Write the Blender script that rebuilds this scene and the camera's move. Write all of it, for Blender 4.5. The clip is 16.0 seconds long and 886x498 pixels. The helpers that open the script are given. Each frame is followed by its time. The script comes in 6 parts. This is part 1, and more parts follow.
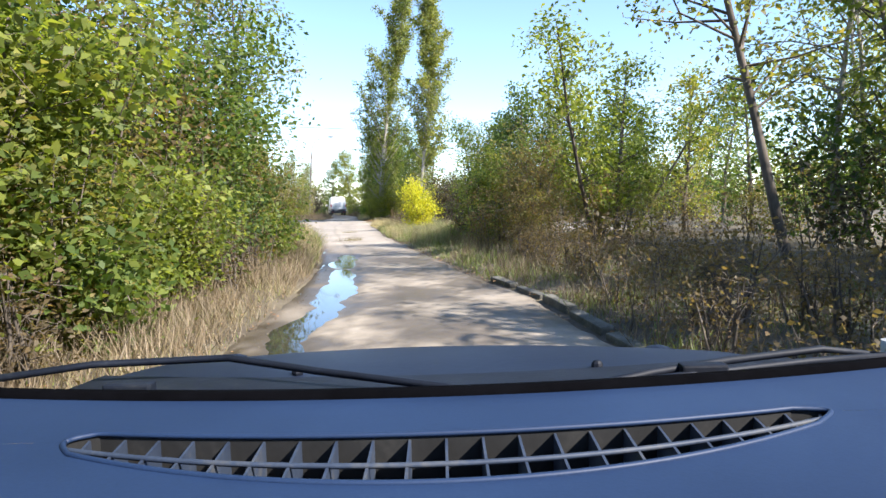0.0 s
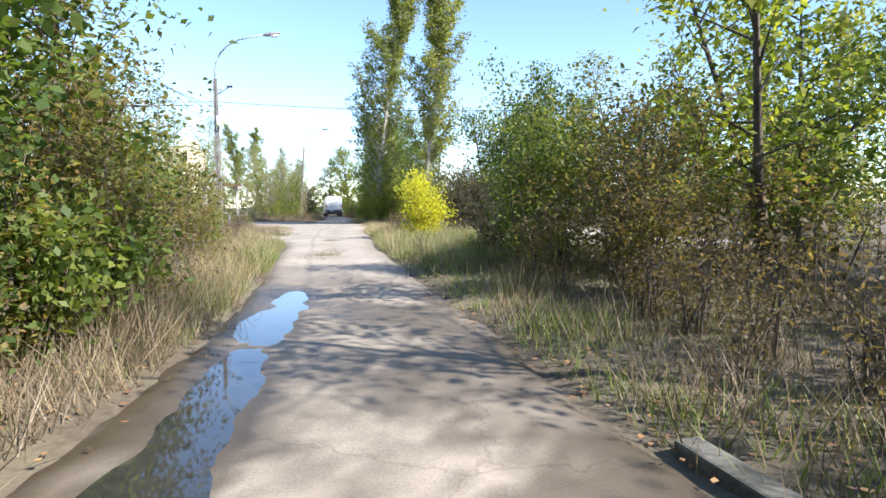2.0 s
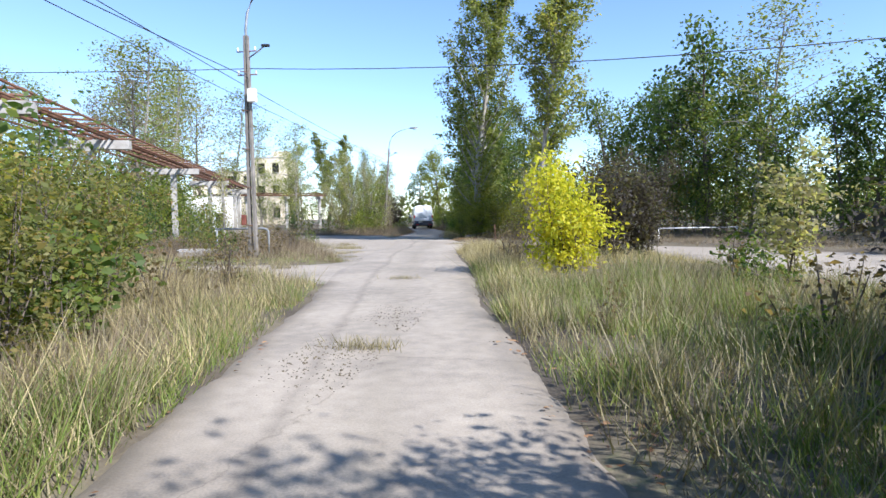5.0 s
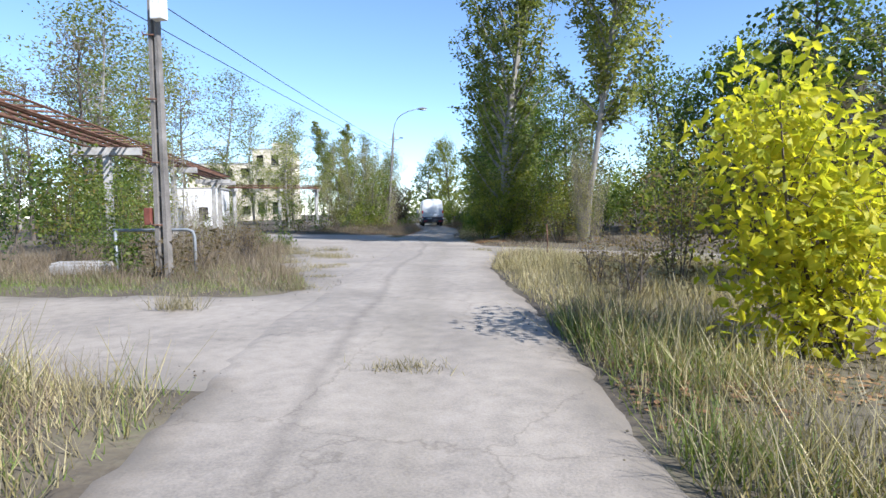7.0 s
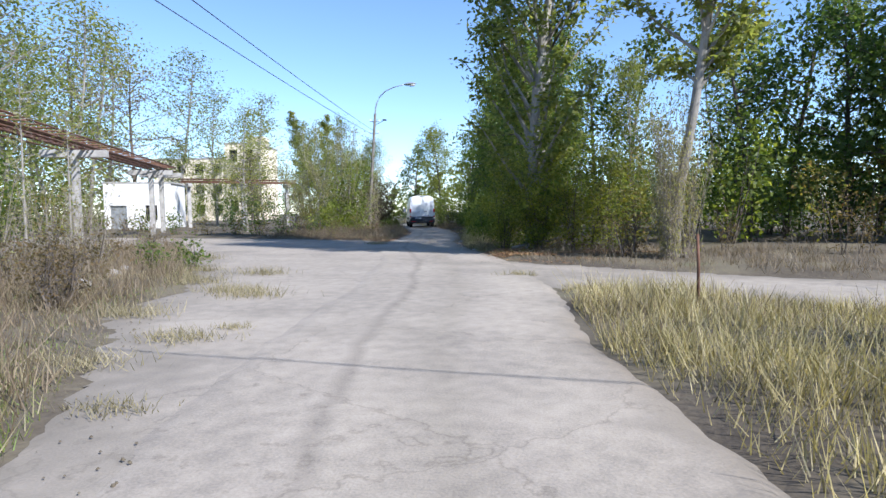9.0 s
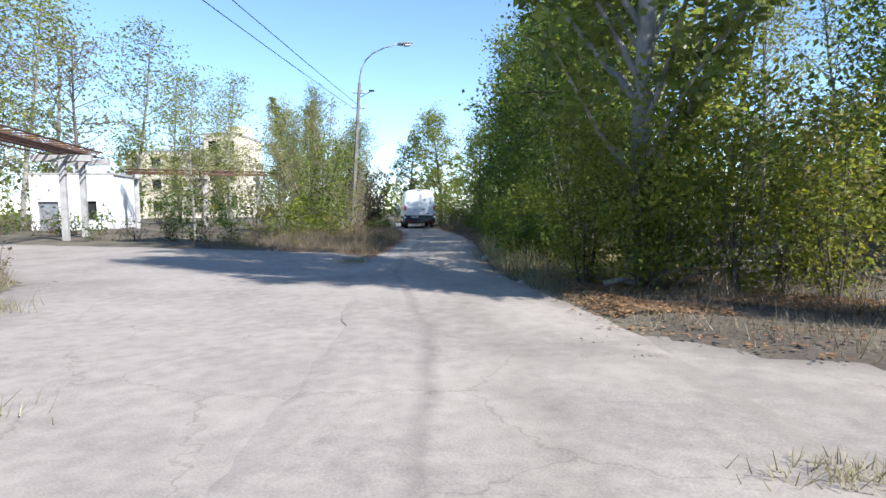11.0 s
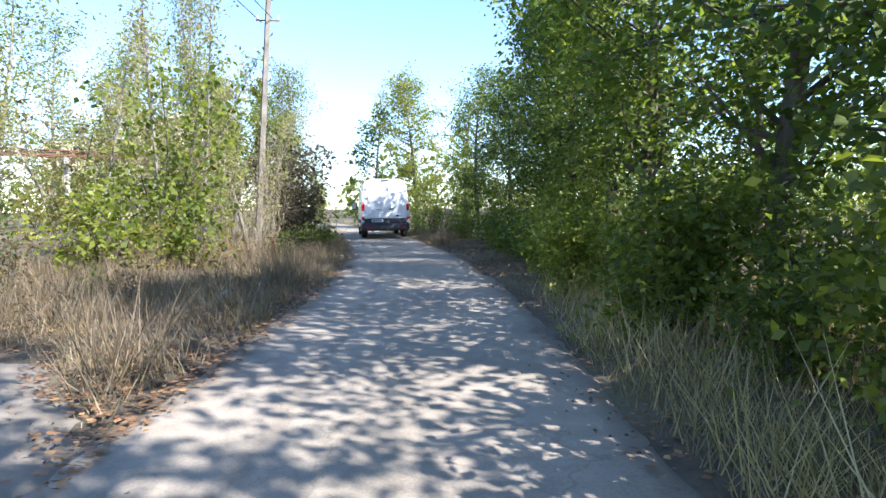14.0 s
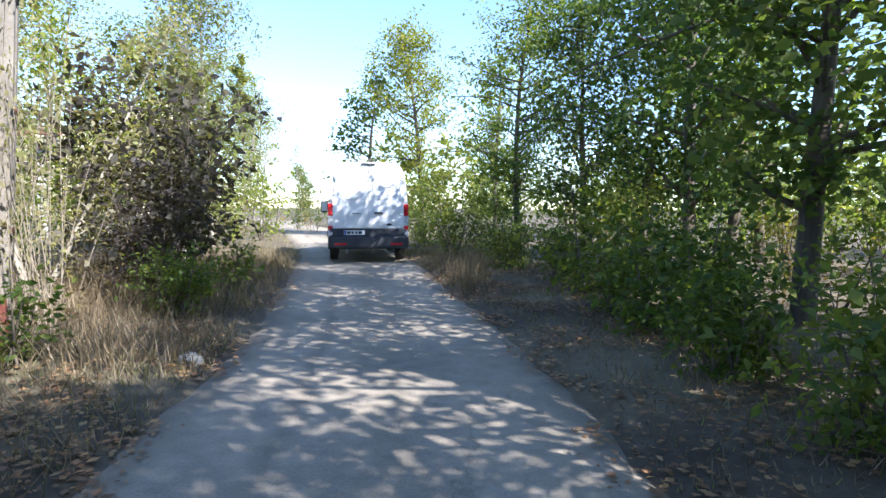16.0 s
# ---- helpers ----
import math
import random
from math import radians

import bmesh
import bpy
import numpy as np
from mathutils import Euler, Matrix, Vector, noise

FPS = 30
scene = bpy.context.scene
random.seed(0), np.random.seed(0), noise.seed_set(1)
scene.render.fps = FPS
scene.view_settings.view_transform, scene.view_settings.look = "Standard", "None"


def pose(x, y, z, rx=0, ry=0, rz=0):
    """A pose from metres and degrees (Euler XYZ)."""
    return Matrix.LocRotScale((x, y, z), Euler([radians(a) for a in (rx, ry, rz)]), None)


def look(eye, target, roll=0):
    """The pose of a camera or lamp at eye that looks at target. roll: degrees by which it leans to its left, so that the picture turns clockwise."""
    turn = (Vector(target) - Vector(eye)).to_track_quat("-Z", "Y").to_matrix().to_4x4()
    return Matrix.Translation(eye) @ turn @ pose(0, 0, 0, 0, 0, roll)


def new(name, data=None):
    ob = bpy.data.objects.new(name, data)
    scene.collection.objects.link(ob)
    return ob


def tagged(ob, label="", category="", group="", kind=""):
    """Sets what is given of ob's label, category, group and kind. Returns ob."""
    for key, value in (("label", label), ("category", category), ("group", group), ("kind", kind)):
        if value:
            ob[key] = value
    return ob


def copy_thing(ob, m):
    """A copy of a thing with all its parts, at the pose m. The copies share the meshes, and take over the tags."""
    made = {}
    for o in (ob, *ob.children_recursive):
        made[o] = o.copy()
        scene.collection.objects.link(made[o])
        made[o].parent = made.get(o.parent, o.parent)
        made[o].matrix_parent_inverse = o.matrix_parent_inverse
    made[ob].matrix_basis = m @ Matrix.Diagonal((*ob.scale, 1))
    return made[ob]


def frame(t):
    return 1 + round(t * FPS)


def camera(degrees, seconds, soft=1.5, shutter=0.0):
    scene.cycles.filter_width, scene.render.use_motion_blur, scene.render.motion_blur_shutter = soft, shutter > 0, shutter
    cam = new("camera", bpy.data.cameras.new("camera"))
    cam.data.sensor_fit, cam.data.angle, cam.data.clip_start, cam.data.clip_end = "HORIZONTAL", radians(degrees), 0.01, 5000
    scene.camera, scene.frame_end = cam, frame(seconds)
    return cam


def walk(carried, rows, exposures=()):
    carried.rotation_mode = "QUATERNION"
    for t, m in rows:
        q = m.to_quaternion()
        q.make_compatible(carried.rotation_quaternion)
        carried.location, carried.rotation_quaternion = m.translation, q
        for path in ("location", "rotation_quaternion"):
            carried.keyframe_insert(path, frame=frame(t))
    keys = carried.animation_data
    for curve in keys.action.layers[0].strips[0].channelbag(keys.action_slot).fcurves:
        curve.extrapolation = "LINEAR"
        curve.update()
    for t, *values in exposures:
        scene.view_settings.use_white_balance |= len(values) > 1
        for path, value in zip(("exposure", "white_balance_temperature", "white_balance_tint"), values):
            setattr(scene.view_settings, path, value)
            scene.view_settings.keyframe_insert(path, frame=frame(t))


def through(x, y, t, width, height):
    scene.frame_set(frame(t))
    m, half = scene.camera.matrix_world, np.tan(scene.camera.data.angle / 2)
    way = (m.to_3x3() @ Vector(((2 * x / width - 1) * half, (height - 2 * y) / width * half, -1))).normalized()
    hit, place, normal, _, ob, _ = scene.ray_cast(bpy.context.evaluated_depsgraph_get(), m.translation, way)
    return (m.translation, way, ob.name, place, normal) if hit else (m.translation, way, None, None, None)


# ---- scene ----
cam = camera(73.5, 16.0, 1.5)
PATH = [  # seconds, eye, yaw, pitch, roll
    (0, (0.881, 6.149, 1.320), 0.35, -4.38, -1.26),
    (0.5, (0.778, 8.046, 1.327), 0.36, -4.56, -1.39),
    (1, (0.701, 9.877, 1.323), 0.35, -4.36, -1.14),
    (1.5, (0.589, 11.714, 1.296), 0.42, -4.23, -1.17),
    (2, (0.471, 13.361, 1.261), 0.56, -4.17, -0.50),
    (2.5, (0.340, 14.986, 1.242), 1.00, -4.14, -1.22),
    (3, (0.196, 16.540, 1.229), 1.52, -3.68, -1.01),
    (3.5, (0.025, 18.171, 1.242), 3.16, -4.08, -1.48),
    (4, (-0.226, 19.854, 1.261), 5.23, -4.28, -1.83),
    (4.5, (-0.580, 21.520, 1.283), 7.42, -3.53, -1.42),
    (5, (-0.978, 23.147, 1.293), 9.45, -3.12, -1.04),
    (5.5, (-1.383, 24.883, 1.319), 10.37, -3.23, -0.83),
    (6, (-1.813, 26.716, 1.332), 10.57, -3.33, -0.83),
    (6.5, (-2.263, 28.636, 1.324), 10.40, -3.43, -0.83),
    (7, (-2.729, 30.637, 1.294), 10.08, -3.53, -0.83),
    (7.5, (-3.213, 32.707, 1.257), 9.72, -3.63, -0.62),
    (8, (-3.733, 34.833, 1.274), 9.40, -3.72, -0.96),
    (8.5, (-4.261, 36.941, 1.269), 9.03, -3.88, -1.03),
    (9, (-4.650, 38.912, 1.255), 8.72, -3.62, -0.85),
    (9.5, (-5.086, 40.975, 1.293), 8.62, -3.71, -0.83),
    (10, (-5.545, 43.113, 1.325), 8.57, -3.81, -0.83),
    (10.5, (-6.012, 45.304, 1.343), 8.44, -3.90, -0.83),
    (11, (-6.474, 47.529, 1.350), 8.19, -3.99, -0.83),
    (11.5, (-6.912, 49.768, 1.347), 7.86, -4.09, -0.90),
    (12, (-7.295, 52.004, 1.328), 7.49, -3.35, -1.02),
    (12.5, (-7.672, 54.289, 1.342), 6.76, -3.93, -0.79),
    (13, (-8.011, 56.466, 1.347), 6.18, -4.12, -0.43),
    (13.5, (-8.342, 58.683, 1.326), 5.63, -4.62, -0.23),
    (14, (-8.680, 61.057, 1.283), 5.48, -3.96, -0.60),
    (14.5, (-9.027, 63.580, 1.287), 5.25, -4.29, -0.04),
    (15, (-9.401, 66.149, 1.269), 5.37, -4.16, -0.10),
    (15.5, (-9.740, 68.805, 1.320), 5.52, -3.71, 0.39),
    (16, (-10.098, 71.405, 1.390), 5.98, -3.92, 0.34),
]


def aimed(eye, yaw, pitch, roll):
    a, b = radians(yaw), radians(pitch)
    ahead = Vector((-math.sin(a) * math.cos(b), math.cos(a) * math.cos(b), math.sin(b)))
    return look(eye, Vector(eye) + 2 * ahead, roll)


EXPOSURES = [(0.0, 1.5, 6200, 13), (1.0, 1.42, 6100, 13), (3.0, 1.35, 6000, 13), (5.0, 1.0, 5700, 13), (9.0, 0.8, 5550, 13), (11.5, 1.12, 5650, 13), (12.5, 1.48, 5800, 13), (13.5, 1.65, 5850, 13), (16.0, 1.7, 5800, 13)]
walk(cam, [(t, aimed(eye, yaw, pitch, roll)) for t, eye, yaw, pitch, roll in PATH], EXPOSURES)

# ---- sky and sun ----
SUN_FROM = Vector((0.84, -0.54, 0.84)).normalized()
world = bpy.data.worlds.new("sky")
scene.world = world
world.use_nodes = True
wn = world.node_tree.nodes
sky = wn.new("ShaderNodeTexSky")
sky.sky_type = "NISHITA"
sky.sun_disc = False
sky.sun_elevation = math.asin(SUN_FROM.z)
sky.sun_rotation = math.atan2(SUN_FROM.x, SUN_FROM.y)
sky.altitude = 800
sky.air_density, sky.dust_density, sky.ozone_density = 1.0, 0.1, 2.0
world.node_tree.links.new(sky.outputs[0], wn["Background"].inputs[0])
wn["Background"].inputs[1].default_value = 0.128
sun = new("sun", bpy.data.lights.new("sun", "SUN"))
sun.data.energy, sun.data.angle, sun.data.color = 5.0, radians(0.53), (1.0, 0.93, 0.82)
sun.matrix_world = look(SUN_FROM * 60, (0, 0, 0))
tagged(sun, kind="structure")


# ---- materials ----
def links(m):
    return m.node_tree.links.new


def base(name, rough=0.7, metal=0.0, spec=0.5):
    m = bpy.data.materials.new(name)
    m.use_nodes = True
    b = m.node_tree.nodes["Principled BSDF"]
    b.inputs["Roughness"].default_value = rough
    b.inputs["Metallic"].default_value = metal
    b.inputs["Specular IOR Level"].default_value = spec
    return m, m.node_tree.nodes, b


def ramp(nodes, stops):
    r = nodes.new("ShaderNodeValToRGB")
    while len(r.color_ramp.elements) < len(stops):
        r.color_ramp.elements.new(0.5)
    for e, (at, c) in zip(r.color_ramp.elements, stops):
        e.position, e.color = at, (*c, 1)
    return r


def noisy(name, stops, scale=3.0, fine=40.0, rough=0.8, metal=0.0, bump=0.3, spec=0.4, stretch=(1, 1, 1), depth=0.01):
    """A surface with patches at one scale and grain at another."""
    m, n, b = base(name, rough, metal, spec)
    link = links(m)
    co = n.new("ShaderNodeTexCoord")
    mp = n.new("ShaderNodeMapping")
    mp.inputs["Scale"].default_value = stretch
    link(co.outputs["Object"], mp.inputs[0])
    big, small = n.new("ShaderNodeTexNoise"), n.new("ShaderNodeTexNoise")
    big.inputs["Scale"].default_value, big.inputs["Detail"].default_value = scale, 6
    small.inputs["Scale"].default_value, small.inputs["Detail"].default_value = fine, 4
    for t in (big, small):
        link(mp.outputs[0], t.inputs["Vector"])
    mix = n.new("ShaderNodeMath")
    mix.operation = "MULTIPLY_ADD"
    link(small.outputs[0], mix.inputs[0])
    mix.inputs[1].default_value = 0.45
    link(big.outputs[0], mix.inputs[2])
    sub = n.new("ShaderNodeMath")
    sub.operation = "SUBTRACT"
    link(mix.outputs[0], sub.inputs[0])
    sub.inputs[1].default_value = 0.22
    r = ramp(n, stops)
    link(sub.outputs[0], r.inputs[0])
    link(r.outputs[0], b.inputs["Base Color"])
    if bump:
        bp = n.new("ShaderNodeBump")
        bp.inputs["Strength"].default_value, bp.inputs["Distance"].default_value = bump, depth
        link(mix.outputs[0], bp.inputs["Height"])
        link(bp.outputs[0], b.inputs["Normal"])
    return m


def leafy(name, stops, through=0.5, rough=0.55, shift=0.25):
    """Leaves: a colour for each leaf, drifting in patches over the crown, with light passing through."""
    m, n, b = base(name, rough, 0, 0.35)
    link = links(m)
    geo, co, tex = n.new("ShaderNodeNewGeometry"), n.new("ShaderNodeTexCoord"), n.new("ShaderNodeTexNoise")
    tex.inputs["Scale"].default_value, tex.inputs["Detail"].default_value = 0.9, 2
    link(co.outputs["Object"], tex.inputs["Vector"])
    info = n.new("ShaderNodeObjectInfo")
    a = n.new("ShaderNodeMath")
    a.operation = "MULTIPLY_ADD"
    link(geo.outputs["Random Per Island"], a.inputs[0])
    a.inputs[1].default_value = 0.62
    s = n.new("ShaderNodeMath")
    s.operation = "MULTIPLY_ADD"
    link(tex.outputs[0], s.inputs[0])
    s.inputs[1].default_value, s.inputs[2].default_value = 0.7, -0.2
    link(s.outputs[0], a.inputs[2])
    o = n.new("ShaderNodeMath")
    o.operation = "MULTIPLY_ADD"
    link(info.outputs["Random"], o.inputs[0])
    o.inputs[1].default_value = shift
    link(a.outputs[0], o.inputs[2])
    c = n.new("ShaderNodeMath")
    c.operation = "SUBTRACT"
    link(o.outputs[0], c.inputs[0])
    c.inputs[1].default_value = shift / 2
    r = ramp(n, stops)
    link(c.outputs[0], r.inputs[0])
    link(r.outputs[0], b.inputs["Base Color"])
    t = n.new("ShaderNodeBsdfTranslucent")
    bright = n.new("ShaderNodeMix")
    bright.data_type, bright.blend_type = "RGBA", "MULTIPLY"
    bright.inputs[0].default_value = 1.0
    link(r.outputs[0], bright.inputs[6])
    bright.inputs[7].default_value = (1.95, 1.9, 0.8, 1)
    link(bright.outputs[2], t.inputs[0])
    mix = n.new("ShaderNodeMixShader")
    mix.inputs[0].default_value = through
    link(b.outputs[0], mix.inputs[1])
    link(t.outputs[0], mix.inputs[2])
    link(mix.outputs[0], n["Material Output"].inputs[0])
    return m


LEAF = {
    "green": leafy("green_leaves", [(0, (0.0375, 0.075, 0.015)), (0.4, (0.093, 0.137, 0.034)), (0.75, (0.188, 0.222, 0.05)), (1, (0.31, 0.285, 0.075))]),
    "lime": leafy("lime_leaves", [(0, (0.045, 0.075, 0.015)), (0.4, (0.122, 0.157, 0.032)), (0.8, (0.245, 0.272, 0.052)), (1, (0.38, 0.32, 0.09))]),
    "olive": leafy("olive_leaves", [(0, (0.0625, 0.075, 0.0225)), (0.4, (0.138, 0.15, 0.0438)), (0.7, (0.225, 0.2, 0.0625)), (1, (0.275, 0.138, 0.0625))]),
    "amber": leafy("amber_green_leaves", [(0, (0.07, 0.09, 0.018)), (0.4, (0.16, 0.19, 0.035)), (0.75, (0.29, 0.28, 0.05)), (1, (0.36, 0.24, 0.07))]),
    "dark": leafy("dark_leaves", [(0, (0.032, 0.064, 0.018)), (0.5, (0.069, 0.108, 0.032)), (0.85, (0.138, 0.176, 0.052)), (1, (0.215, 0.21, 0.065))]),
    "poplar": leafy("poplar_leaves", [(0, (0.075, 0.095, 0.03)), (0.4, (0.16, 0.19, 0.06)), (0.8, (0.28, 0.28, 0.1)), (1, (0.4, 0.33, 0.1))]),
    "yellow": leafy("yellow_leaves", [(0, (0.16, 0.2, 0.02)), (0.4, (0.36, 0.37, 0.025)), (0.75, (0.52, 0.47, 0.035)), (1, (0.27, 0.33, 0.04))]),
    "russet": leafy("russet_leaves", [(0, (0.075, 0.058, 0.032)), (0.4, (0.14, 0.108, 0.058)), (0.7, (0.19, 0.128, 0.07)), (1, (0.13, 0.15, 0.045))]),
    "plum": leafy("plum_leaves", [(0, (0.0312, 0.0275, 0.0275)), (0.5, (0.0625, 0.0525, 0.05)), (0.85, (0.1, 0.1, 0.0625)), (1, (0.175, 0.0875, 0.0625))]),
    "mauve": leafy("mauve_leaves", [(0, (0.09, 0.075, 0.07)), (0.5, (0.17, 0.14, 0.12)), (0.85, (0.24, 0.2, 0.15)), (1, (0.3, 0.2, 0.14))]),
    "pale": leafy("pale_leaves", [(0, (0.15, 0.138, 0.0875)), (0.5, (0.3, 0.275, 0.163)), (0.8, (0.25, 0.275, 0.1)), (1, (0.425, 0.375, 0.25))]),
    "grass": leafy("dry_grass", [(0, (0.1, 0.088, 0.052)), (0.35, (0.195, 0.17, 0.1)), (0.7, (0.32, 0.275, 0.165)), (1, (0.45, 0.39, 0.26))], 0.25, shift=0.0),
    "straw": leafy("straw_grass", [(0, (0.2, 0.17, 0.09)), (0.35, (0.34, 0.285, 0.14)), (0.7, (0.5, 0.425, 0.235)), (1, (0.6, 0.52, 0.31))], 0.25, shift=0.0),
    "fresh": leafy("fresh_grass", [(0, (0.075, 0.112, 0.025)), (0.5, (0.163, 0.213, 0.05)), (1, (0.325, 0.312, 0.112))], 0.25, shift=0.0),
    "weed": leafy("brown_weeds", [(0, (0.075, 0.0562, 0.0375)), (0.4, (0.163, 0.125, 0.0813)), (0.75, (0.275, 0.213, 0.138)), (1, (0.15, 0.163, 0.0625))], 0.15, shift=0.0),
    "litter": leafy("fallen_leaves", [(0, (0.1, 0.0562, 0.0312)), (0.5, (0.25, 0.138, 0.0688)), (1, (0.425, 0.275, 0.125))], 0.1, shift=0.0),
}
BARK = noisy("bark", [(0.25, (0.05, 0.04, 0.032)), (0.6, (0.14, 0.115, 0.09)), (0.9, (0.22, 0.19, 0.16))], 4, 30, 0.9, stretch=(1, 1, 0.25), bump=0.6)
PALE_BARK = noisy("pale_bark", [(0.2, (0.12, 0.11, 0.095)), (0.5, (0.28, 0.255, 0.215)), (0.9, (0.42, 0.39, 0.34))], 4, 30, 0.9, stretch=(1, 1, 0.3), bump=0.5)
DRY_VINE = noisy("dry_vine_stem", [(0.2, (0.13, 0.11, 0.085)), (0.5, (0.26, 0.22, 0.17)), (0.9, (0.42, 0.37, 0.3))], 4, 30, 0.9, bump=0.3)
SOIL = noisy("verge_soil", [(0.2, (0.045, 0.035, 0.025)), (0.45, (0.1, 0.08, 0.055)), (0.65, (0.15, 0.125, 0.08)), (0.85, (0.11, 0.12, 0.05))], 0.6, 14, 0.95, bump=0.8, depth=0.05)
CONCRETE = noisy("weathered_concrete", [(0.2, (0.2, 0.19, 0.17)), (0.5, (0.36, 0.34, 0.31)), (0.85, (0.48, 0.46, 0.42))], 2.5, 35, 0.9, bump=0.4)
WHITEWASH = noisy("flaking_whitewash", [(0.2, (0.4, 0.37, 0.33)), (0.4, (0.74, 0.72, 0.68)), (0.8, (0.82, 0.81, 0.78))], 1.2, 20, 0.9, bump=0.3)
CREAM = noisy("cream_render", [(0.2, (0.5, 0.41, 0.28)), (0.5, (0.72, 0.62, 0.45)), (0.85, (0.78, 0.7, 0.55))], 0.8, 12, 0.9, bump=0.3)
RUST = noisy("rusted_steel", [(0.2, (0.06, 0.035, 0.025)), (0.5, (0.15, 0.075, 0.045)), (0.85, (0.24, 0.14, 0.1))], 3, 40, 0.85, 0.2, bump=0.4)
GREY_STEEL = noisy("grey_painted_steel", [(0.2, (0.16, 0.17, 0.17)), (0.6, (0.3, 0.31, 0.31)), (0.9, (0.4, 0.4, 0.38))], 5, 50, 0.5, 0.3, bump=0.1)
WIRE = noisy("black_cable", [(0.2, (0.015, 0.015, 0.016)), (0.8, (0.035, 0.035, 0.035))], 8, 60, 0.6, bump=0)
# near-black: painted shade inside openings, and the small lamp's own colour
DARK = noisy("shade_and_lamp_black", [(0.2, (0.01, 0.01, 0.01)), (0.8, (0.03, 0.028, 0.025))], 2, 20, 0.9, bump=0)


def asphalt():
    """Old bleached road: pale wheel tracks, patches, fine stones and cracks."""
    m, n, b = base("old_asphalt", 0.85, 0, 0.35)
    link = links(m)
    co = n.new("ShaderNodeTexCoord")
    patch, mid, grit = (n.new("ShaderNodeTexNoise") for _ in range(3))
    for t, s, d in ((patch, 0.5, 8), (mid, 5.5, 11), (grit, 60, 5)):
        t.inputs["Scale"].default_value, t.inputs["Detail"].default_value = s, d
        link(co.outputs["Object"], t.inputs["Vector"])
    crack = n.new("ShaderNodeTexVoronoi")
    crack.feature = "DISTANCE_TO_EDGE"
    crack.inputs["Scale"].default_value = 0.55
    warp = n.new("ShaderNodeMix")
    warp.data_type = "VECTOR"
    warp.inputs[0].default_value = 0.25
    link(co.outputs["Object"], warp.inputs[4])
    link(mid.outputs["Color"], warp.inputs[5])
    link(warp.outputs[1], crack.inputs["Vector"])
    r = ramp(n, [(0.3, (0.195, 0.172, 0.143)), (0.44, (0.268, 0.234, 0.191)), (0.56, (0.334, 0.29, 0.234)), (0.74, (0.41, 0.357, 0.29))])
    mix = n.new("ShaderNodeMath")
    mix.operation = "MULTIPLY_ADD"
    link(mid.outputs[0], mix.inputs[0])
    mix.inputs[1].default_value = 0.42
    half = n.new("ShaderNodeMath")
    half.operation = "MULTIPLY"
    link(patch.outputs[0], half.inputs[0])
    half.inputs[1].default_value = 0.5
    link(half.outputs[0], mix.inputs[2])
    grain = n.new("ShaderNodeMath")
    grain.operation = "MULTIPLY_ADD"
    link(grit.outputs[0], grain.inputs[0])
    grain.inputs[1].default_value = 0.4
    link(mix.outputs[0], grain.inputs[2])
    less = n.new("ShaderNodeMath")
    less.operation = "SUBTRACT"
    link(grain.outputs[0], less.inputs[0])
    less.inputs[1].default_value = 0.13
    link(less.outputs[0], r.inputs[0])
    line = ramp(n, [(0.0, (0.45, 0.43, 0.4)), (0.006, (1, 1, 1))])
    link(crack.outputs[0], line.inputs[0])
    lane = n.new("ShaderNodeAttribute")
    lane.attribute_name = "lane"
    wob = n.new("ShaderNodeMath")
    wob.operation = "MULTIPLY_ADD"
    link(mid.outputs[0], wob.inputs[0])
    wob.inputs[1].default_value = 0.025
    link(lane.outputs["Fac"], wob.inputs[2])
    track = ramp(n, [(0.05, (0.7, 0.66, 0.6)), (0.14, (0.95, 0.94, 0.93)), (0.275, (1.02, 1.01, 1.0)), (0.315, (0.72, 0.71, 0.7)), (0.35, (1.03, 1.02, 1.0)), (0.47, (0.93, 0.92, 0.9)), (0.55, (0.84, 0.83, 0.8)),
                      (0.64, (0.94, 0.93, 0.92)), (0.78, (1.04, 1.03, 1.01)), (0.93, (0.92, 0.9, 0.87)), (1.0, (0.68, 0.64, 0.58))])
    link(wob.outputs[0], track.inputs[0])
    worn = n.new("ShaderNodeMix")
    worn.data_type, worn.blend_type = "RGBA", "MULTIPLY"
    worn.inputs[0].default_value = 0.8
    link(track.outputs[0], worn.inputs[7])
    mul = n.new("ShaderNodeMix")
    mul.data_type, mul.blend_type = "RGBA", "MULTIPLY"
    mul.inputs[0].default_value = 0.45
    link(r.outputs[0], mul.inputs[6])
    link(line.outputs[0], mul.inputs[7])
    link(mul.outputs[2], worn.inputs[6])
    earth = n.new("ShaderNodeAttribute")
    earth.attribute_name = "dirt"
    dusty = n.new("ShaderNodeMix")
    dusty.data_type = "RGBA"
    link(earth.outputs["Fac"], dusty.inputs[0])
    link(worn.outputs[2], dusty.inputs[6])
    dusty.inputs[7].default_value = (0.19, 0.165, 0.13, 1)
    # damp asphalt, with some tree shade painted into the same darkening
    wet_dark = n.new("ShaderNodeAttribute")
    wet_dark.attribute_name = "damp"
    darken = n.new("ShaderNodeMix")
    darken.data_type, darken.blend_type = "RGBA", "MULTIPLY"
    link(wet_dark.outputs["Fac"], darken.inputs[0])
    link(dusty.outputs[2], darken.inputs[6])
    darken.inputs[7].default_value = (0.3, 0.27, 0.23, 1)
    link(darken.outputs[2], b.inputs["Base Color"])
    shine = n.new("ShaderNodeMapRange")
    shine.inputs["To Min"].default_value, shine.inputs["To Max"].default_value = 0.85, 0.4
    link(wet_dark.outputs["Fac"], shine.inputs["Value"])
    link(shine.outputs[0], b.inputs["Roughness"])
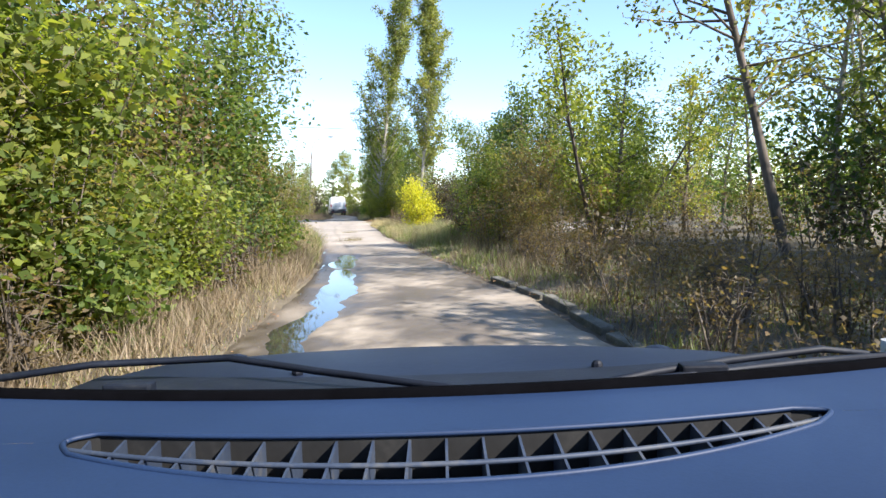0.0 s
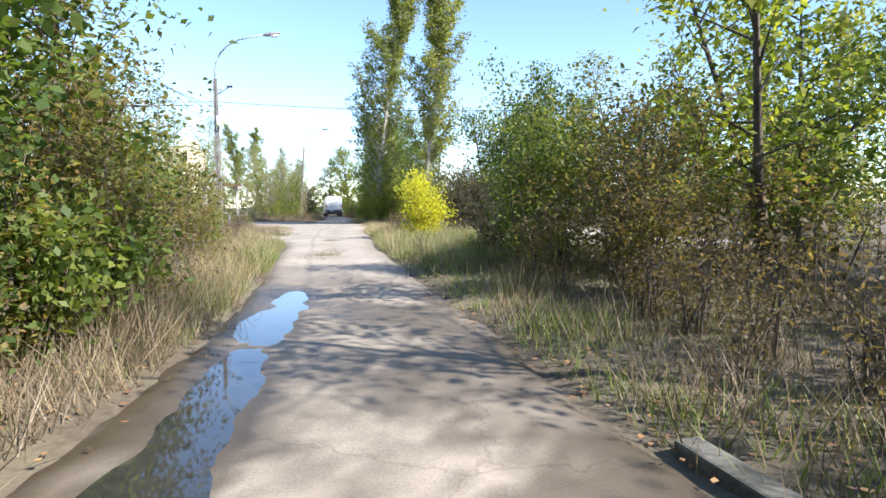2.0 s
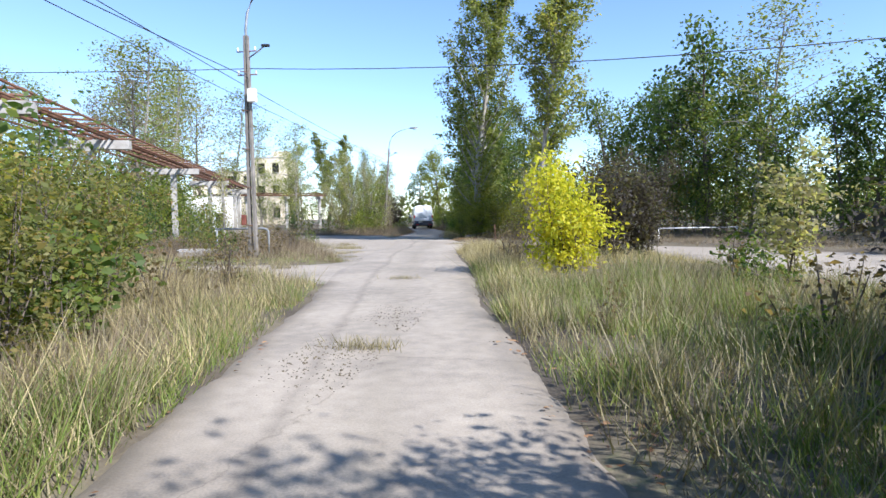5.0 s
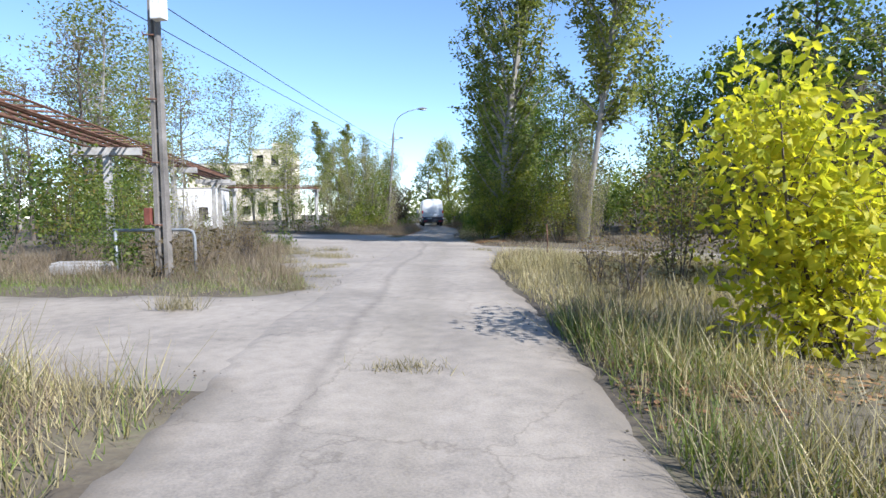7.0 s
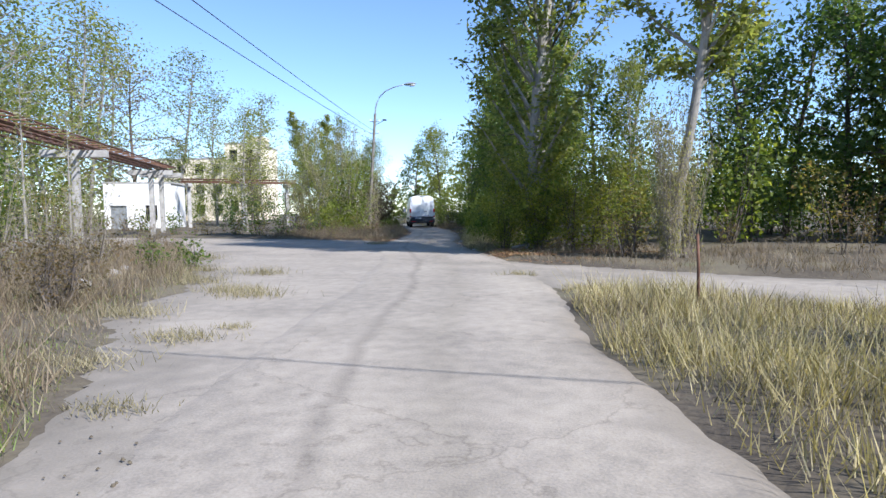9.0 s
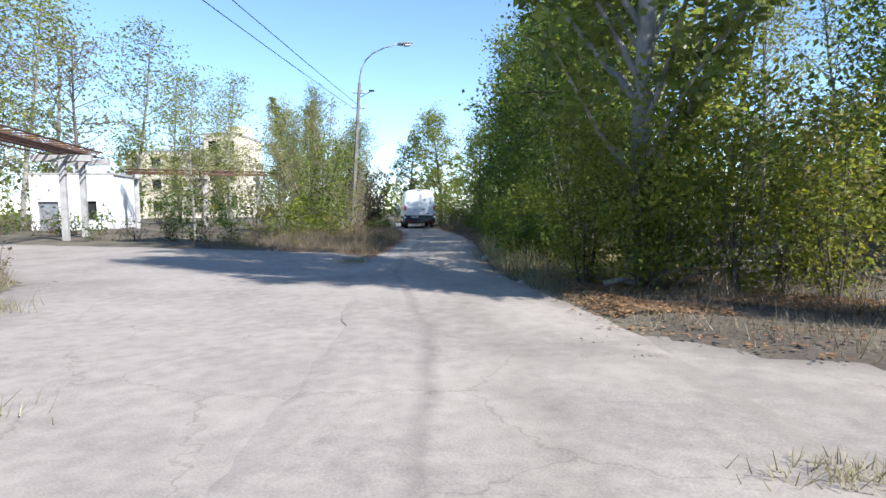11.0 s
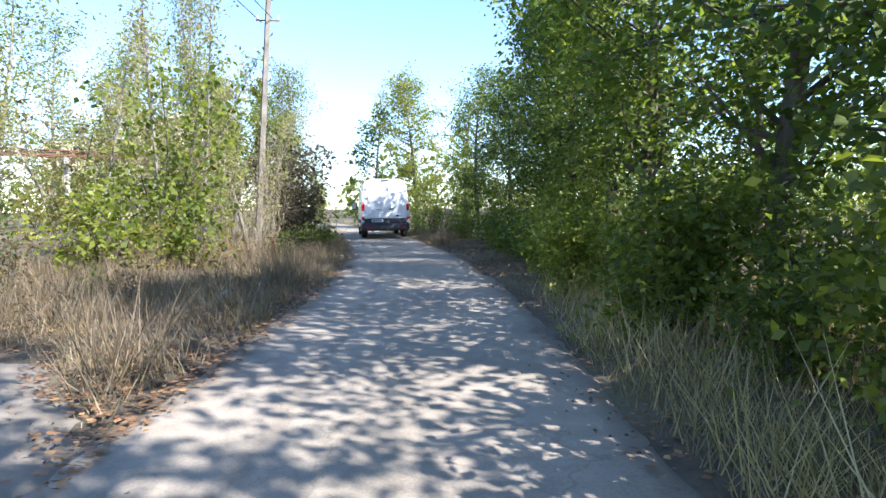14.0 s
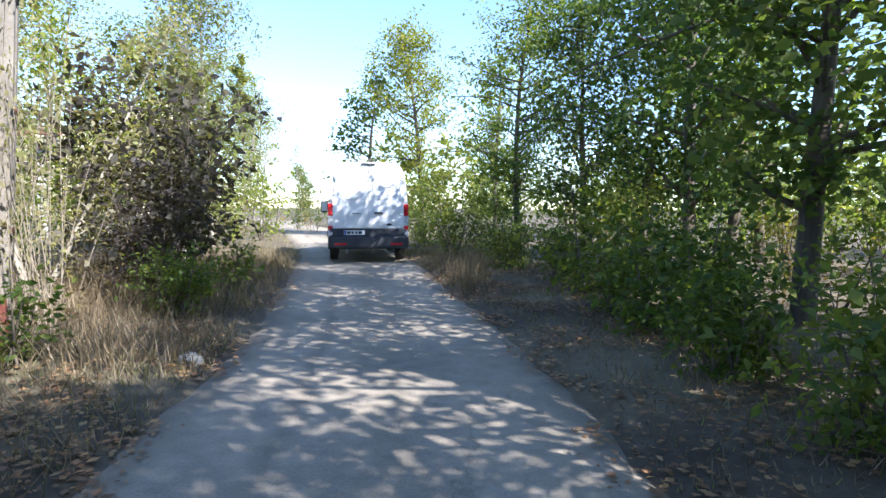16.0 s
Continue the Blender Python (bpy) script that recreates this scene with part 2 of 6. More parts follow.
    bp = n.new("ShaderNodeBump")
    bp.inputs["Strength"].default_value, bp.inputs["Distance"].default_value = 0.5, 0.006
    link(grit.outputs[0], bp.inputs["Height"])
    link(bp.outputs[0], b.inputs["Normal"])
    return m


ASPHALT = asphalt()


# ---- building helpers ----
def part(name, bm, material, parent=None, label=""):
    """Links a bmesh as one mesh object under a thing or a part."""
    me = bpy.data.meshes.new(name)
    bm.to_mesh(me)
    bm.free()
    me.materials.append(material)
    ob = new(name, me)
    ob.parent = parent
    return tagged(ob, label)


def sheet(name, verts, quads, material, parent=None, smooth=False):
    """Links arrays of corners and four-cornered faces as one mesh object."""
    verts, quads = np.asarray(verts, np.float32), np.asarray(quads, np.int32)
    me = bpy.data.meshes.new(name)
    me.vertices.add(len(verts))
    me.vertices.foreach_set("co", verts.ravel())
    me.loops.add(quads.size)
    me.loops.foreach_set("vertex_index", quads.ravel())
    me.polygons.add(len(quads))
    me.polygons.foreach_set("loop_start", np.arange(0, quads.size, 4, dtype=np.int32))
    me.polygons.foreach_set("loop_total", np.full(len(quads), 4, np.int32))
    if smooth:
        me.polygons.foreach_set("use_smooth", np.ones(len(quads), bool))
    me.update(calc_edges=True)
    me.materials.append(material)
    ob = new(name, me)
    ob.parent = parent
    return ob


def thing(name, label, category, at=(0, 0, 0), turn=0.0, group="", kind=""):
    ob = new(name)
    ob.matrix_basis = pose(*at, 0, 0, turn)
    return tagged(ob, label, category, group, kind)


def block(bm, size, centre, turn=0.0, bevel=0.0, tilt=0.0):
    m = pose(*centre, tilt, 0, turn) @ Matrix.Diagonal((*size, 1))
    made = bmesh.ops.create_cube(bm, size=1, matrix=m)["verts"]
    if bevel:
        edges = list({e for v in made for e in v.link_edges})
        bmesh.ops.bevel(bm, geom=edges, offset=bevel, segments=2, affect="EDGES", profile=0.6)
    return bm


def rod(bm, points, radius, sides=8):
    """A round bar through points."""
    rings = []
    pts = [Vector(p) for p in points]
    for i, p in enumerate(pts):
        d = (pts[min(i + 1, len(pts) - 1)] - pts[max(i - 1, 0)]).normalized()
        side = d.cross((0, 0, 1) if abs(d.z) < 0.9 else (1, 0, 0)).normalized()
        up = side.cross(d)
        r = radius[i] if isinstance(radius, (list, tuple)) else radius
        rings.append([bm.verts.new(p + r * (math.cos(a) * side + math.sin(a) * up)) for a in (2 * math.pi * k / sides for k in range(sides))])
    for a, b in zip(rings, rings[1:]):
        for k in range(sides):
            bm.faces.new((a[k], a[(k + 1) % sides], b[(k + 1) % sides], b[k])).smooth = True
    bm.faces.new(rings[0][::-1])
    bm.faces.new(rings[-1])
    return bm


def prism(bm, outline, lo, hi, axis="z", bevel=0.0):
    """An outline of pairs pushed from lo to hi along an axis."""
    put = {"z": lambda a, b, c: (a, b, c), "x": lambda a, b, c: (c, a, b), "y": lambda a, b, c: (a, c, b)}[axis]
    low = [bm.verts.new(put(a, b, lo)) for a, b in outline]
    high = [bm.verts.new(put(a, b, hi)) for a, b in outline]
    n = len(outline)
    faces = [bm.faces.new(low[::-1]), bm.faces.new(high)]
    faces += [bm.faces.new((low[i], low[(i + 1) % n], high[(i + 1) % n], high[i])) for i in range(n)]
    bmesh.ops.recalc_face_normals(bm, faces=faces)
    if bevel:
        bmesh.ops.bevel(bm, geom=list({e for f in faces for e in f.edges}), offset=bevel, segments=2, affect="EDGES", profile=0.6)
    return bm


# ---- plan: the road and its edges ----
LEFT_Y = [-30, 0, 11.5, 16.9, 20.6, 23, 25.5, 28.5, 32, 37, 40, 44.5, 49, 54.4, 60, 63.7, 68.4, 73.1, 76.6, 79.7, 88.5, 104.5, 114, 160]
LEFT_X = [-0.2, -0.7, -1.2, -1.66, -2.2, -2.75, -3.2, -3.9, -4.7, -6.0, -6.4, -7.3, -7.8, -8.7, -10.2, -10.95, -11.4, -12.0, -12.7, -13.5, -16.1, -22.9, -27.6, -50]
RIGHT_Y = [-30, 0, 11.0, 14.4, 16.7, 20.4, 23, 25.6, 28.6, 32.4, 35.7, 40, 44.5, 49, 54.4, 60, 64, 68.6, 73.2, 77.3, 80, 86.4, 100, 114, 160]
RIGHT_X = [3.2, 2.9, 2.5, 2.1, 1.5, 0.63, 0.04, -0.47, -1.1, -1.9, -2.4, -3.15, -4.05, -4.3, -5.4, -7.1, -7.75, -8.25, -9.05, -9.8, -10.6, -12.3, -17.4, -23.4, -46]
YARD = [(-4.6, 34.6), (-8, 34.8), (-13, 35.6), (-18, 36.6), (-18, 38.9), (-12, 39.3), (-7.6, 39.6), (-6.9, 40.6), (-8.2, 43), (-8.9, 44.3), (-10, 45.6), (-10.5, 47.5), (-11.4, 50),
        (-13, 52.3), (-16.5, 58.0), (-22, 61.5), (-36, 65), (-60, 70), (-60, 79), (-30, 71.6), (-23, 69.4), (-17, 67.6), (-12.4, 65.6), (-10.6, 63.6), (-8, 62), (-5.2, 53), (-4.6, 45)]
SIDE = [(-4.3, 49.0), (-2, 47.9), (0.2, 46.4), (2.4, 42.8), (3.6, 38), (4.6, 33.5), (5.4, 31), (8, 29.8), (10.6, 31.5), (10.6, 36), (9.4, 42), (6, 46.6), (2, 49.8), (-1.8, 51.6), (-5.2, 54.2), (-6.8, 52.5)]


def road_left(y):
    return np.interp(y, LEFT_Y, LEFT_X)


def road_right(y):
    return np.interp(y, RIGHT_Y, RIGHT_X)


def off_polygon(x, y, poly):
    """Signed distance to a polygon: minus inside."""
    inside, near = np.zeros(x.shape, bool), np.full(x.shape, 1e9)
    for (ax, ay), (bx, by) in zip(poly, poly[1:] + poly[:1]):
        t = np.clip(((x - ax) * (bx - ax) + (y - ay) * (by - ay)) / ((bx - ax) ** 2 + (by - ay) ** 2), 0, 1)
        near = np.minimum(near, np.hypot(x - ax - t * (bx - ax), y - ay - t * (by - ay)))
        cross = (ay > y) != (by > y)
        with np.errstate(divide="ignore", invalid="ignore"):
            inside ^= cross & (x < (bx - ax) * (y - ay) / (by - ay if by != ay else 1e-9) + ax)
    return np.where(inside, -near, near)


def off_road(x, y):
    x, y = np.asarray(x, float), np.asarray(y, float)
    strip = np.maximum(road_left(y) - x, x - road_right(y))
    return np.minimum(np.minimum(strip, off_polygon(x, y, YARD)), off_polygon(x, y, SIDE))


def wave(x, y, scale):
    """A smooth uneven field between -1 and 1."""
    x, y = np.asarray(x) / scale, np.asarray(y) / scale
    return (np.sin(x * 1.7 + 1.3 * np.sin(y * 1.1)) + np.sin(y * 2.3 + 1.7 * np.sin(x * 0.9 + 2)) + np.sin((x + y) * 3.1 + 0.5)) / 3


def ground_height(x, y):
    d = off_road(x, y)
    rise = np.clip((d + 0.05) / 0.5, 0, 1)
    far = np.clip((d - 1) / 6, 0, 1)
    return -0.07 + rise * 0.11 + rise * 0.03 * wave(x, y, 0.9) + far * 0.12 * (1 + wave(x, y, 4.0))


def spread(lo, hi, step, out, grow=1.35):
    inner = list(np.arange(lo, hi + step / 2, step))
    s, a, b = step, [], []
    while inner[-1] + sum(b) < out:
        s *= grow
        b.append(s)
    return np.array([lo - v for v in np.cumsum(b)][::-1] + inner + [hi + v for v in np.cumsum(b)])


gx, gy = spread(-30, 14, 0.4, 1500), spread(-2, 100, 0.55, 1500)
X, Y = np.meshgrid(gx, gy)
rows, cols = X.shape
idx = np.arange(rows * cols).reshape(rows, cols)
quads = np.stack([idx[:-1, :-1], idx[:-1, 1:], idx[1:, 1:], idx[1:, :-1]], -1).reshape(-1, 4)
ground = sheet("ground", np.stack([X.ravel(), Y.ravel(), ground_height(X.ravel(), Y.ravel())], -1), quads, SOIL, smooth=True)
tagged(ground, "brown verge soil with dry litter under weeds", "ground", kind="structure")

# the driven lane, with crumbled edges
ys = np.arange(-20, 150, 0.17)
across = np.linspace(0, 1, 27)
lx = road_left(ys) + 0.08 * wave(ys, ys * 0 + 3, 2.1) + 0.05 * wave(ys, ys * 0, 0.31) + 0.03 * wave(ys, ys * 0 + 7, 0.09)
rx = road_right(ys) + 0.08 * wave(ys, ys * 0 + 9, 2.3) + 0.05 * wave(ys, ys * 0 + 5, 0.29) + 0.03 * wave(ys, ys * 0 + 2, 0.08)
RX = lx[:, None] + (rx - lx)[:, None] * across
RY = np.repeat(ys[:, None], len(across), 1)
RZ = 0.012 * wave(RX, RY, 1.6) - 0.01
inside = RX - lx[:, None]
hollow = np.exp(-(((inside - 0.62 - 0.15 * wave(RY, RY * 0, 1.1)) / 0.3) ** 2)) * np.clip((RY - 9.8) / 1.2, 0, 1) * np.clip((23.2 - RY) / 1.5, 0, 1)
hollow = hollow * np.clip(0.78 + 0.3 * wave(RX, RY, 0.8) + 0.2 * wave(RX, RY, 0.3), 0, 1.3)
RZ -= 0.055 * hollow
# damp round the hollow, spread wider to paint in tree shade
early = np.clip((27 - RY) / 6, 0, 1)
damp = np.clip(0.9 * hollow + early * np.clip(0.5 + 0.25 * np.clip((RY - 12) / 3, 0, 1) + 0.9 * wave(RX * 0.9, RY * 0.7, 0.75) + 0.5 * wave(RX, RY, 0.27) + 0.4 * wave(RX, RY, 0.11), 0, 1) * 0.9 + early * 0.5 * np.clip(1 - inside / 1.0, 0, 1), 0, 1)
RZ[:, 0] -= np.where((ys > 35.5) & (ys < 63.5), 0.02, 0.05)
RZ[:, -1] -= 0.05
idx = np.arange(RX.size).reshape(RX.shape)
quads = np.stack([idx[:-1, :-1], idx[:-1, 1:], idx[1:, 1:], idx[1:, :-1]], -1).reshape(-1, 4)
road = sheet("road", np.stack([RX.ravel(), RY.ravel(), RZ.ravel()], -1), quads, ASPHALT, smooth=True)
lane = road.data.attributes.new("lane", "FLOAT", "POINT")
tone = np.tile(across, (len(ys), 1))
tone = np.where((RY > 35) & (RY < 64.5), np.maximum(tone, 0.18), tone)
tone = np.where((RY > 46) & (RY < 55.5), np.minimum(tone, 0.8), tone)
lane.data.foreach_set("value", tone.ravel().astype(np.float32))
rim = np.minimum(inside, (rx - lx)[:, None] - inside)
crumbs = np.clip(1 - rim / 0.35 + 0.6 * wave(RX, RY, 0.35), 0, 1) * np.where((RY > 35) & (RY < 64) & (inside < 1.6), 0, 0.7)
crumbs = np.maximum(crumbs, np.clip(wave(RX, RY, 2.3) + 0.7 * wave(RX, RY, 0.6) - 0.45, 0, 1) * 0.55)
road.data.attributes.new("dirt", "FLOAT", "POINT").data.foreach_set("value", crumbs.ravel().astype(np.float32))
damp_shade_attr = road.data.attributes.new("damp", "FLOAT", "POINT")
damp_shade_attr.data.foreach_set("value", damp.ravel().astype(np.float32))
tagged(road, "narrow old grey asphalt lane, bleached and cracked", "road", kind="structure")


def paved(name, outline, z, label, step=0.3):
    """An area of old asphalt whose broken rim dips under the soil."""
    ox, oy = [p[0] for p in outline], [p[1] for p in outline]
    xs, ys = np.arange(max(min(ox), -34) - 1, max(ox) + 1, step), np.arange(min(oy) - 1, max(oy) + 1, step)
    PX, PY = np.meshgrid(xs, ys)
    d = off_polygon(PX, PY, outline) + 0.22 * wave(PX, PY, 0.8) + 0.12 * wave(PX, PY, 0.3)
    PZ = z - np.clip(d, 0, 2) * 0.3 + 0.006 * wave(PX, PY, 1.3)
    k = np.arange(PX.size).reshape(PX.shape)
    q = np.stack([k[:-1, :-1], k[:-1, 1:], k[1:, 1:], k[1:, :-1]], -1).reshape(-1, 4)
    q = q[(d.ravel()[q] < 0.5).all(1)]
    ob = sheet(name, np.stack([PX.ravel(), PY.ravel(), PZ.ravel()], -1), q, ASPHALT, smooth=True)
    dirt = np.clip(1 + d / 0.9 + 0.5 * wave(PX, PY, 0.45), 0, 1) * 0.85
    dirt = np.maximum(dirt, np.clip(wave(PX, PY, 2.3) + 0.7 * wave(PX, PY, 0.6) - 0.45, 0, 1) * 0.55)
    for key, value in (("lane", np.full(PX.size, 0.18)), ("dirt", dirt.ravel())):
        ob.data.attributes.new(key, "FLOAT", "POINT").data.foreach_set("value", value.astype(np.float32))
    return tagged(ob, label, "pavement", kind="structure")


paved("yard_pavement", YARD, -0.034, "wide cracked asphalt yard beside the lane")
paved("side_road", SIDE, -0.042, "old asphalt side road with weeds along it")

# water standing in the hollow along the left edge
WATER = noisy("puddle_water", [(0.2, (0.02, 0.022, 0.022)), (0.8, (0.04, 0.038, 0.033))], 1.5, 12, 0.04, bump=0.0, spec=0.8)
py = np.arange(9.5, 23.6, 0.3)
px = np.stack([road_left(py) + 0.1, road_left(py) + 0.8, road_left(py) + 1.7], 1)
k = np.arange(px.size).reshape(px.shape)
q = np.stack([k[:-1, :-1], k[:-1, 1:], k[1:, 1:], k[1:, :-1]], -1).reshape(-1, 4)
puddle = sheet("puddle", np.stack([px.ravel(), np.repeat(py, 3), np.full(px.size, -0.034)], -1), q, WATER, smooth=True)
tagged(puddle, "long shallow puddle mirroring the sky", "puddle", kind="structure")


def gravel(count, seed, area, near):
    """Loose grit and crumbs of asphalt along broken edges."""
    rng = np.random.default_rng(seed)
    x, y = rng.uniform(area[0], area[1], count * 12), rng.uniform(area[2], area[3], count * 12)
    d = off_road(x, y)
    keep = (d > near[0]) & (d < near[1]) & (wave(x, y, 0.9) > -0.2)
    x, y = x[keep][:count], y[keep][:count]
    n = len(x)
    z = np.where(off_road(x, y) < 0, -0.02, ground_height(x, y))
    r = rng.uniform(0.004, 0.014, (n, 1)) * rng.uniform(0.6, 1.4, (n, 1))
    c = np.stack([x, y, z], -1)[:, None]
    a = rng.uniform(0, 6.28, (n, 1)) + np.array([0, 1.57, 3.14, 4.71])
    low = np.stack([np.cos(a) * r, np.sin(a) * r, 0 * a], -1)
    high = low * 0.55 + np.stack([0 * a, 0 * a, r * rng.uniform(0.6, 1.1, (n, 4))], -1)
    v = np.concatenate([c + low, c + high], 1).reshape(-1, 3)
    k = np.arange(n)[:, None, None] * 8
    q = (k + np.array([[0, 1, 5, 4], [1, 2, 6, 5], [2, 3, 7, 6], [3, 0, 4, 7], [4, 5, 6, 7]])).reshape(-1, 4)
    return tagged(sheet("gravel", v, q, SOIL), "loose grey grit along broken asphalt edges", "gravel", kind="stuff")


gravel(1200, 61, (-16, -5, 35, 66), (-0.7, 0.4))
gravel(800, 62, (-6, 4, 10, 40), (-0.35, 0.4))
gravel(1500, 64, (-3.4, -2.5, 26.8, 32.5), (-3, -0.4))
gravel(700, 63, (-14, -6, 56, 84), (-0.3, 0.5))

# ---- plants ----
def tube(pts, radii, sides=5):
    """Corners and faces of a tapering branch."""
    pts, radii = np.asarray(pts, float), np.asarray(radii, float)
    d = np.gradient(pts, axis=0)
    d /= np.linalg.norm(d, axis=1, keepdims=True) + 1e-9
    ref = np.where(np.abs(d[:, 2:]) < 0.9, [[0, 0, 1.0]], [[1.0, 0, 0]])
    side = np.cross(d, ref)
    side /= np.linalg.norm(side, axis=1, keepdims=True)
    up = np.cross(side, d)
    a = np.arange(sides) * 2 * np.pi / sides
    ring = np.cos(a)[None, :, None] * side[:, None] + np.sin(a)[None, :, None] * up[:, None]
    v = pts[:, None] + radii[:, None, None] * ring
    n = len(pts)
    k = np.arange(n * sides).reshape(n, sides)
    q = np.stack([k[:-1], np.roll(k, -1, 1)[:-1], np.roll(k, -1, 1)[1:], k[1:]], -1).reshape(-1, 4)
    return v.reshape(-1, 3), q


def join(pieces):
    vs, qs, n = [], [], 0
    for v, q in pieces:
        vs.append(v)
        qs.append(q + n)
        n += len(v)
    return np.concatenate(vs), np.concatenate(qs)


def leaves(rng, at, size, droop=0.35, slim=0.55, fine=False):
    """One folded leaf at each place: four-cornered, or (fine) a pointed oval of two halves."""
    n = len(at)
    d = rng.normal(size=(n, 3))
    d[:, 2] = d[:, 2] * 0.6 - droop
    d /= np.linalg.norm(d, axis=1, keepdims=True)
    s = np.cross(d, rng.normal(size=(n, 3)) * 0.75 + (0, 0, 0.8))
    s /= np.linalg.norm(s, axis=1, keepdims=True) + 1e-9
    u = np.cross(s, d)
    L = size * rng.uniform(0.6, 1.35, (n, 1))
    w = L * slim
    if fine:
        half = [[at, at + 0.28 * L * d + k * 0.46 * w * s + 0.1 * L * u, at + 0.66 * L * d + k * 0.38 * w * s + 0.08 * L * u, at + L * d] for k in (1, -1)]
        v = np.stack(half[0] + half[1][1:3], 1)
        k = np.arange(n)[:, None] * 6
        return v.reshape(-1, 3), np.concatenate([k + np.array([[0, 1, 2, 3]]), k + np.array([[0, 3, 5, 4]])])
    v = np.stack([at, at + 0.45 * L * d + 0.5 * w * s + 0.12 * L * u, at + L * d, at + 0.45 * L * d - 0.5 * w * s + 0.12 * L * u], 1)
    return v.reshape(-1, 3), np.arange(4 * n).reshape(-1, 4)


def curve(rng, start, way, length, bend=0.25, rise=0.0, n=5):
    pts, d = [np.array(start, float)], np.array(way, float)
    for _ in range(n):
        d = d + rng.normal(size=3) * bend / n * 2
        d[2] += rise / n
        d /= np.linalg.norm(d)
        pts.append(pts[-1] + d * length / n)
    return np.array(pts)


def plant(name, label, category, seed, height, stems, reach, limbs, twigs, per_twig, leaf, leaf_mat, bark=None, low=0.1, shape="round", lean=0.0,
          tuft=0.22, thick=0.03, bare=0.0, slim=0.55, up=0.5, parts=("trunk", "crown"), raw=False, fine=False):
    """A plant grown from stems, limbs, twigs and single leaves. reach: how far limbs go at their widest; shape: how that changes with height."""
    rng = np.random.default_rng(seed)
    wood, spots = [], []
    for s in range(stems):
        a = rng.uniform(0, 2 * np.pi)
        spread_out = lean if stems == 1 else rng.uniform(0.08, 0.45)
        way = (np.cos(a) * spread_out, np.sin(a) * spread_out, 1)
        h = height * (1 if s == 0 else rng.uniform(0.55, 1.0))
        foot = rng.normal(size=3) * (0 if stems == 1 else 0.12) * (1, 1, 0)
        stem = curve(rng, foot - (0, 0, 0.15), np.array(way) / np.linalg.norm(way), h, 0.05 if shape == "column" and stems == 1 else 0.18, 0.1, 9)
        wood.append(tube(stem if stems == 1 else stem[::3], thick * np.linspace(1, 0.15, len(stem) if stems == 1 else 4) * (h / height), 7 if stems == 1 else 4))
        for k in range(limbs):
            f = low + (1 - low) * ((k + rng.uniform(0, 1)) / limbs)
            i = min(int(f * 9), 8)
            p = stem[i] + (stem[i + 1] - stem[i]) * (f * 9 - i)
            g = (f - low) / (1 - low)
            if shape == "round":
                r = reach * (0.45 + 1.0 * math.sin(math.pi * min(1, g * 0.85 + 0.12)))  * 0.75
            elif shape == "column":
                r = reach * (0.55 + 0.6 * math.sin(math.pi * g * 0.9)) * (1.02 - g * 0.75)
            elif shape == "poplar":
                r = reach * (1.15 - 0.75 * g) * (0.6 + 0.4 * min(1, g * 6))
            else:
                r = reach * (0.5 + 0.8 * g)
            r *= rng.uniform(0.6, 1.2)
            b = rng.uniform(0, 2 * np.pi)
            rise = up * (1.6 if shape == "column" else 1)
            d = np.array([np.cos(b), np.sin(b), rise * rng.uniform(0.3, 1.4)])
            if shape == "poplar":
                d[2] = rng.uniform(1.1, 2.9) if g > 0.1 else rng.uniform(0.4, 1.6)
            limb = curve(rng, p, d / np.linalg.norm(d), r, 0.22 if shape == "poplar" else 0.5, 0.25, 5)
            if stems == 1:
                wood.append(tube(limb[[0, 2, 5]], thick * (0.42 if shape == "poplar" else 0.36) * np.linspace(1, 0.18, 3) * (1.1 - 0.6 * f), 4))
            elif not raw:
                wood.append(tube(limb[[0, 3]], thick * 0.36 * np.array([1, 0.3]) * (1.1 - 0.6 * f), 3))
            for _ in range(twigs):
                t = rng.uniform(0.25, 1.0)
                j = min(int(t * 5), 4)
                q = limb[j] + (limb[j + 1] - limb[j]) * (t * 5 - j)
                tw = rng.normal(size=3) + (0, 0, 0.2)
                tw *= rng.uniform(0.25, 0.75) * min(1.0 if shape != "poplar" else 0.62, 0.25 + 0.35 * reach) / np.linalg.norm(tw)
                if rng.uniform() < 0.07 + 0.5 * bare and not raw:
                    wood.append(tube(np.array([q, q + tw]), [0.006, 0.002], 3))
                if rng.uniform() < bare:
                    continue
                m = max(2, int(per_twig * rng.uniform(0.5, 1.5)))
                spots.append(q + tw * rng.uniform(0.2, 1.1, (m, 1)) + rng.normal(size=(m, 3)) * tuft * 0.78 * (1, 1, 0.7))
    at = np.concatenate(spots)
    at = at[at[:, 2] > 0.04]
    if raw:
        return join(wood), leaves(rng, at, leaf, slim=slim)
    ob = thing(name, label, category)
    v, q = join(wood)
    sheet(parts[0], v, q, bark or BARK, ob, True)
    v, q = leaves(rng, at, leaf, slim=slim, fine=fine)
    sheet(parts[1], v, q, leaf_mat, ob)
    return ob


PLANTED, LIGHT = {}, {}


def grow(kind, *args, light=0.3, **kw):
    """A plant kind, and for the clumsier stock (small, or far from the lane) one with fewer, larger leaves."""
    PLANTED[kind] = (args, kw)
    name, label, category, seed, height, stems, reach, limbs, twigs, per, leaf, *rest = args
    k = math.sqrt(light)
    LIGHT[kind] = ((name, label, category, seed + 100, height, max(1, round(stems * (0.7 if stems > 1 else 1))), reach, max(5, round(limbs * (0.8 if stems > 1 else 0.75))), max(3, round(twigs * k)),
                    max(3, round(per * k * 1.1)), leaf * (1.55 if light < 0.5 else 1.2), *rest), {k: v for k, v in kw.items() if k != "fine"})



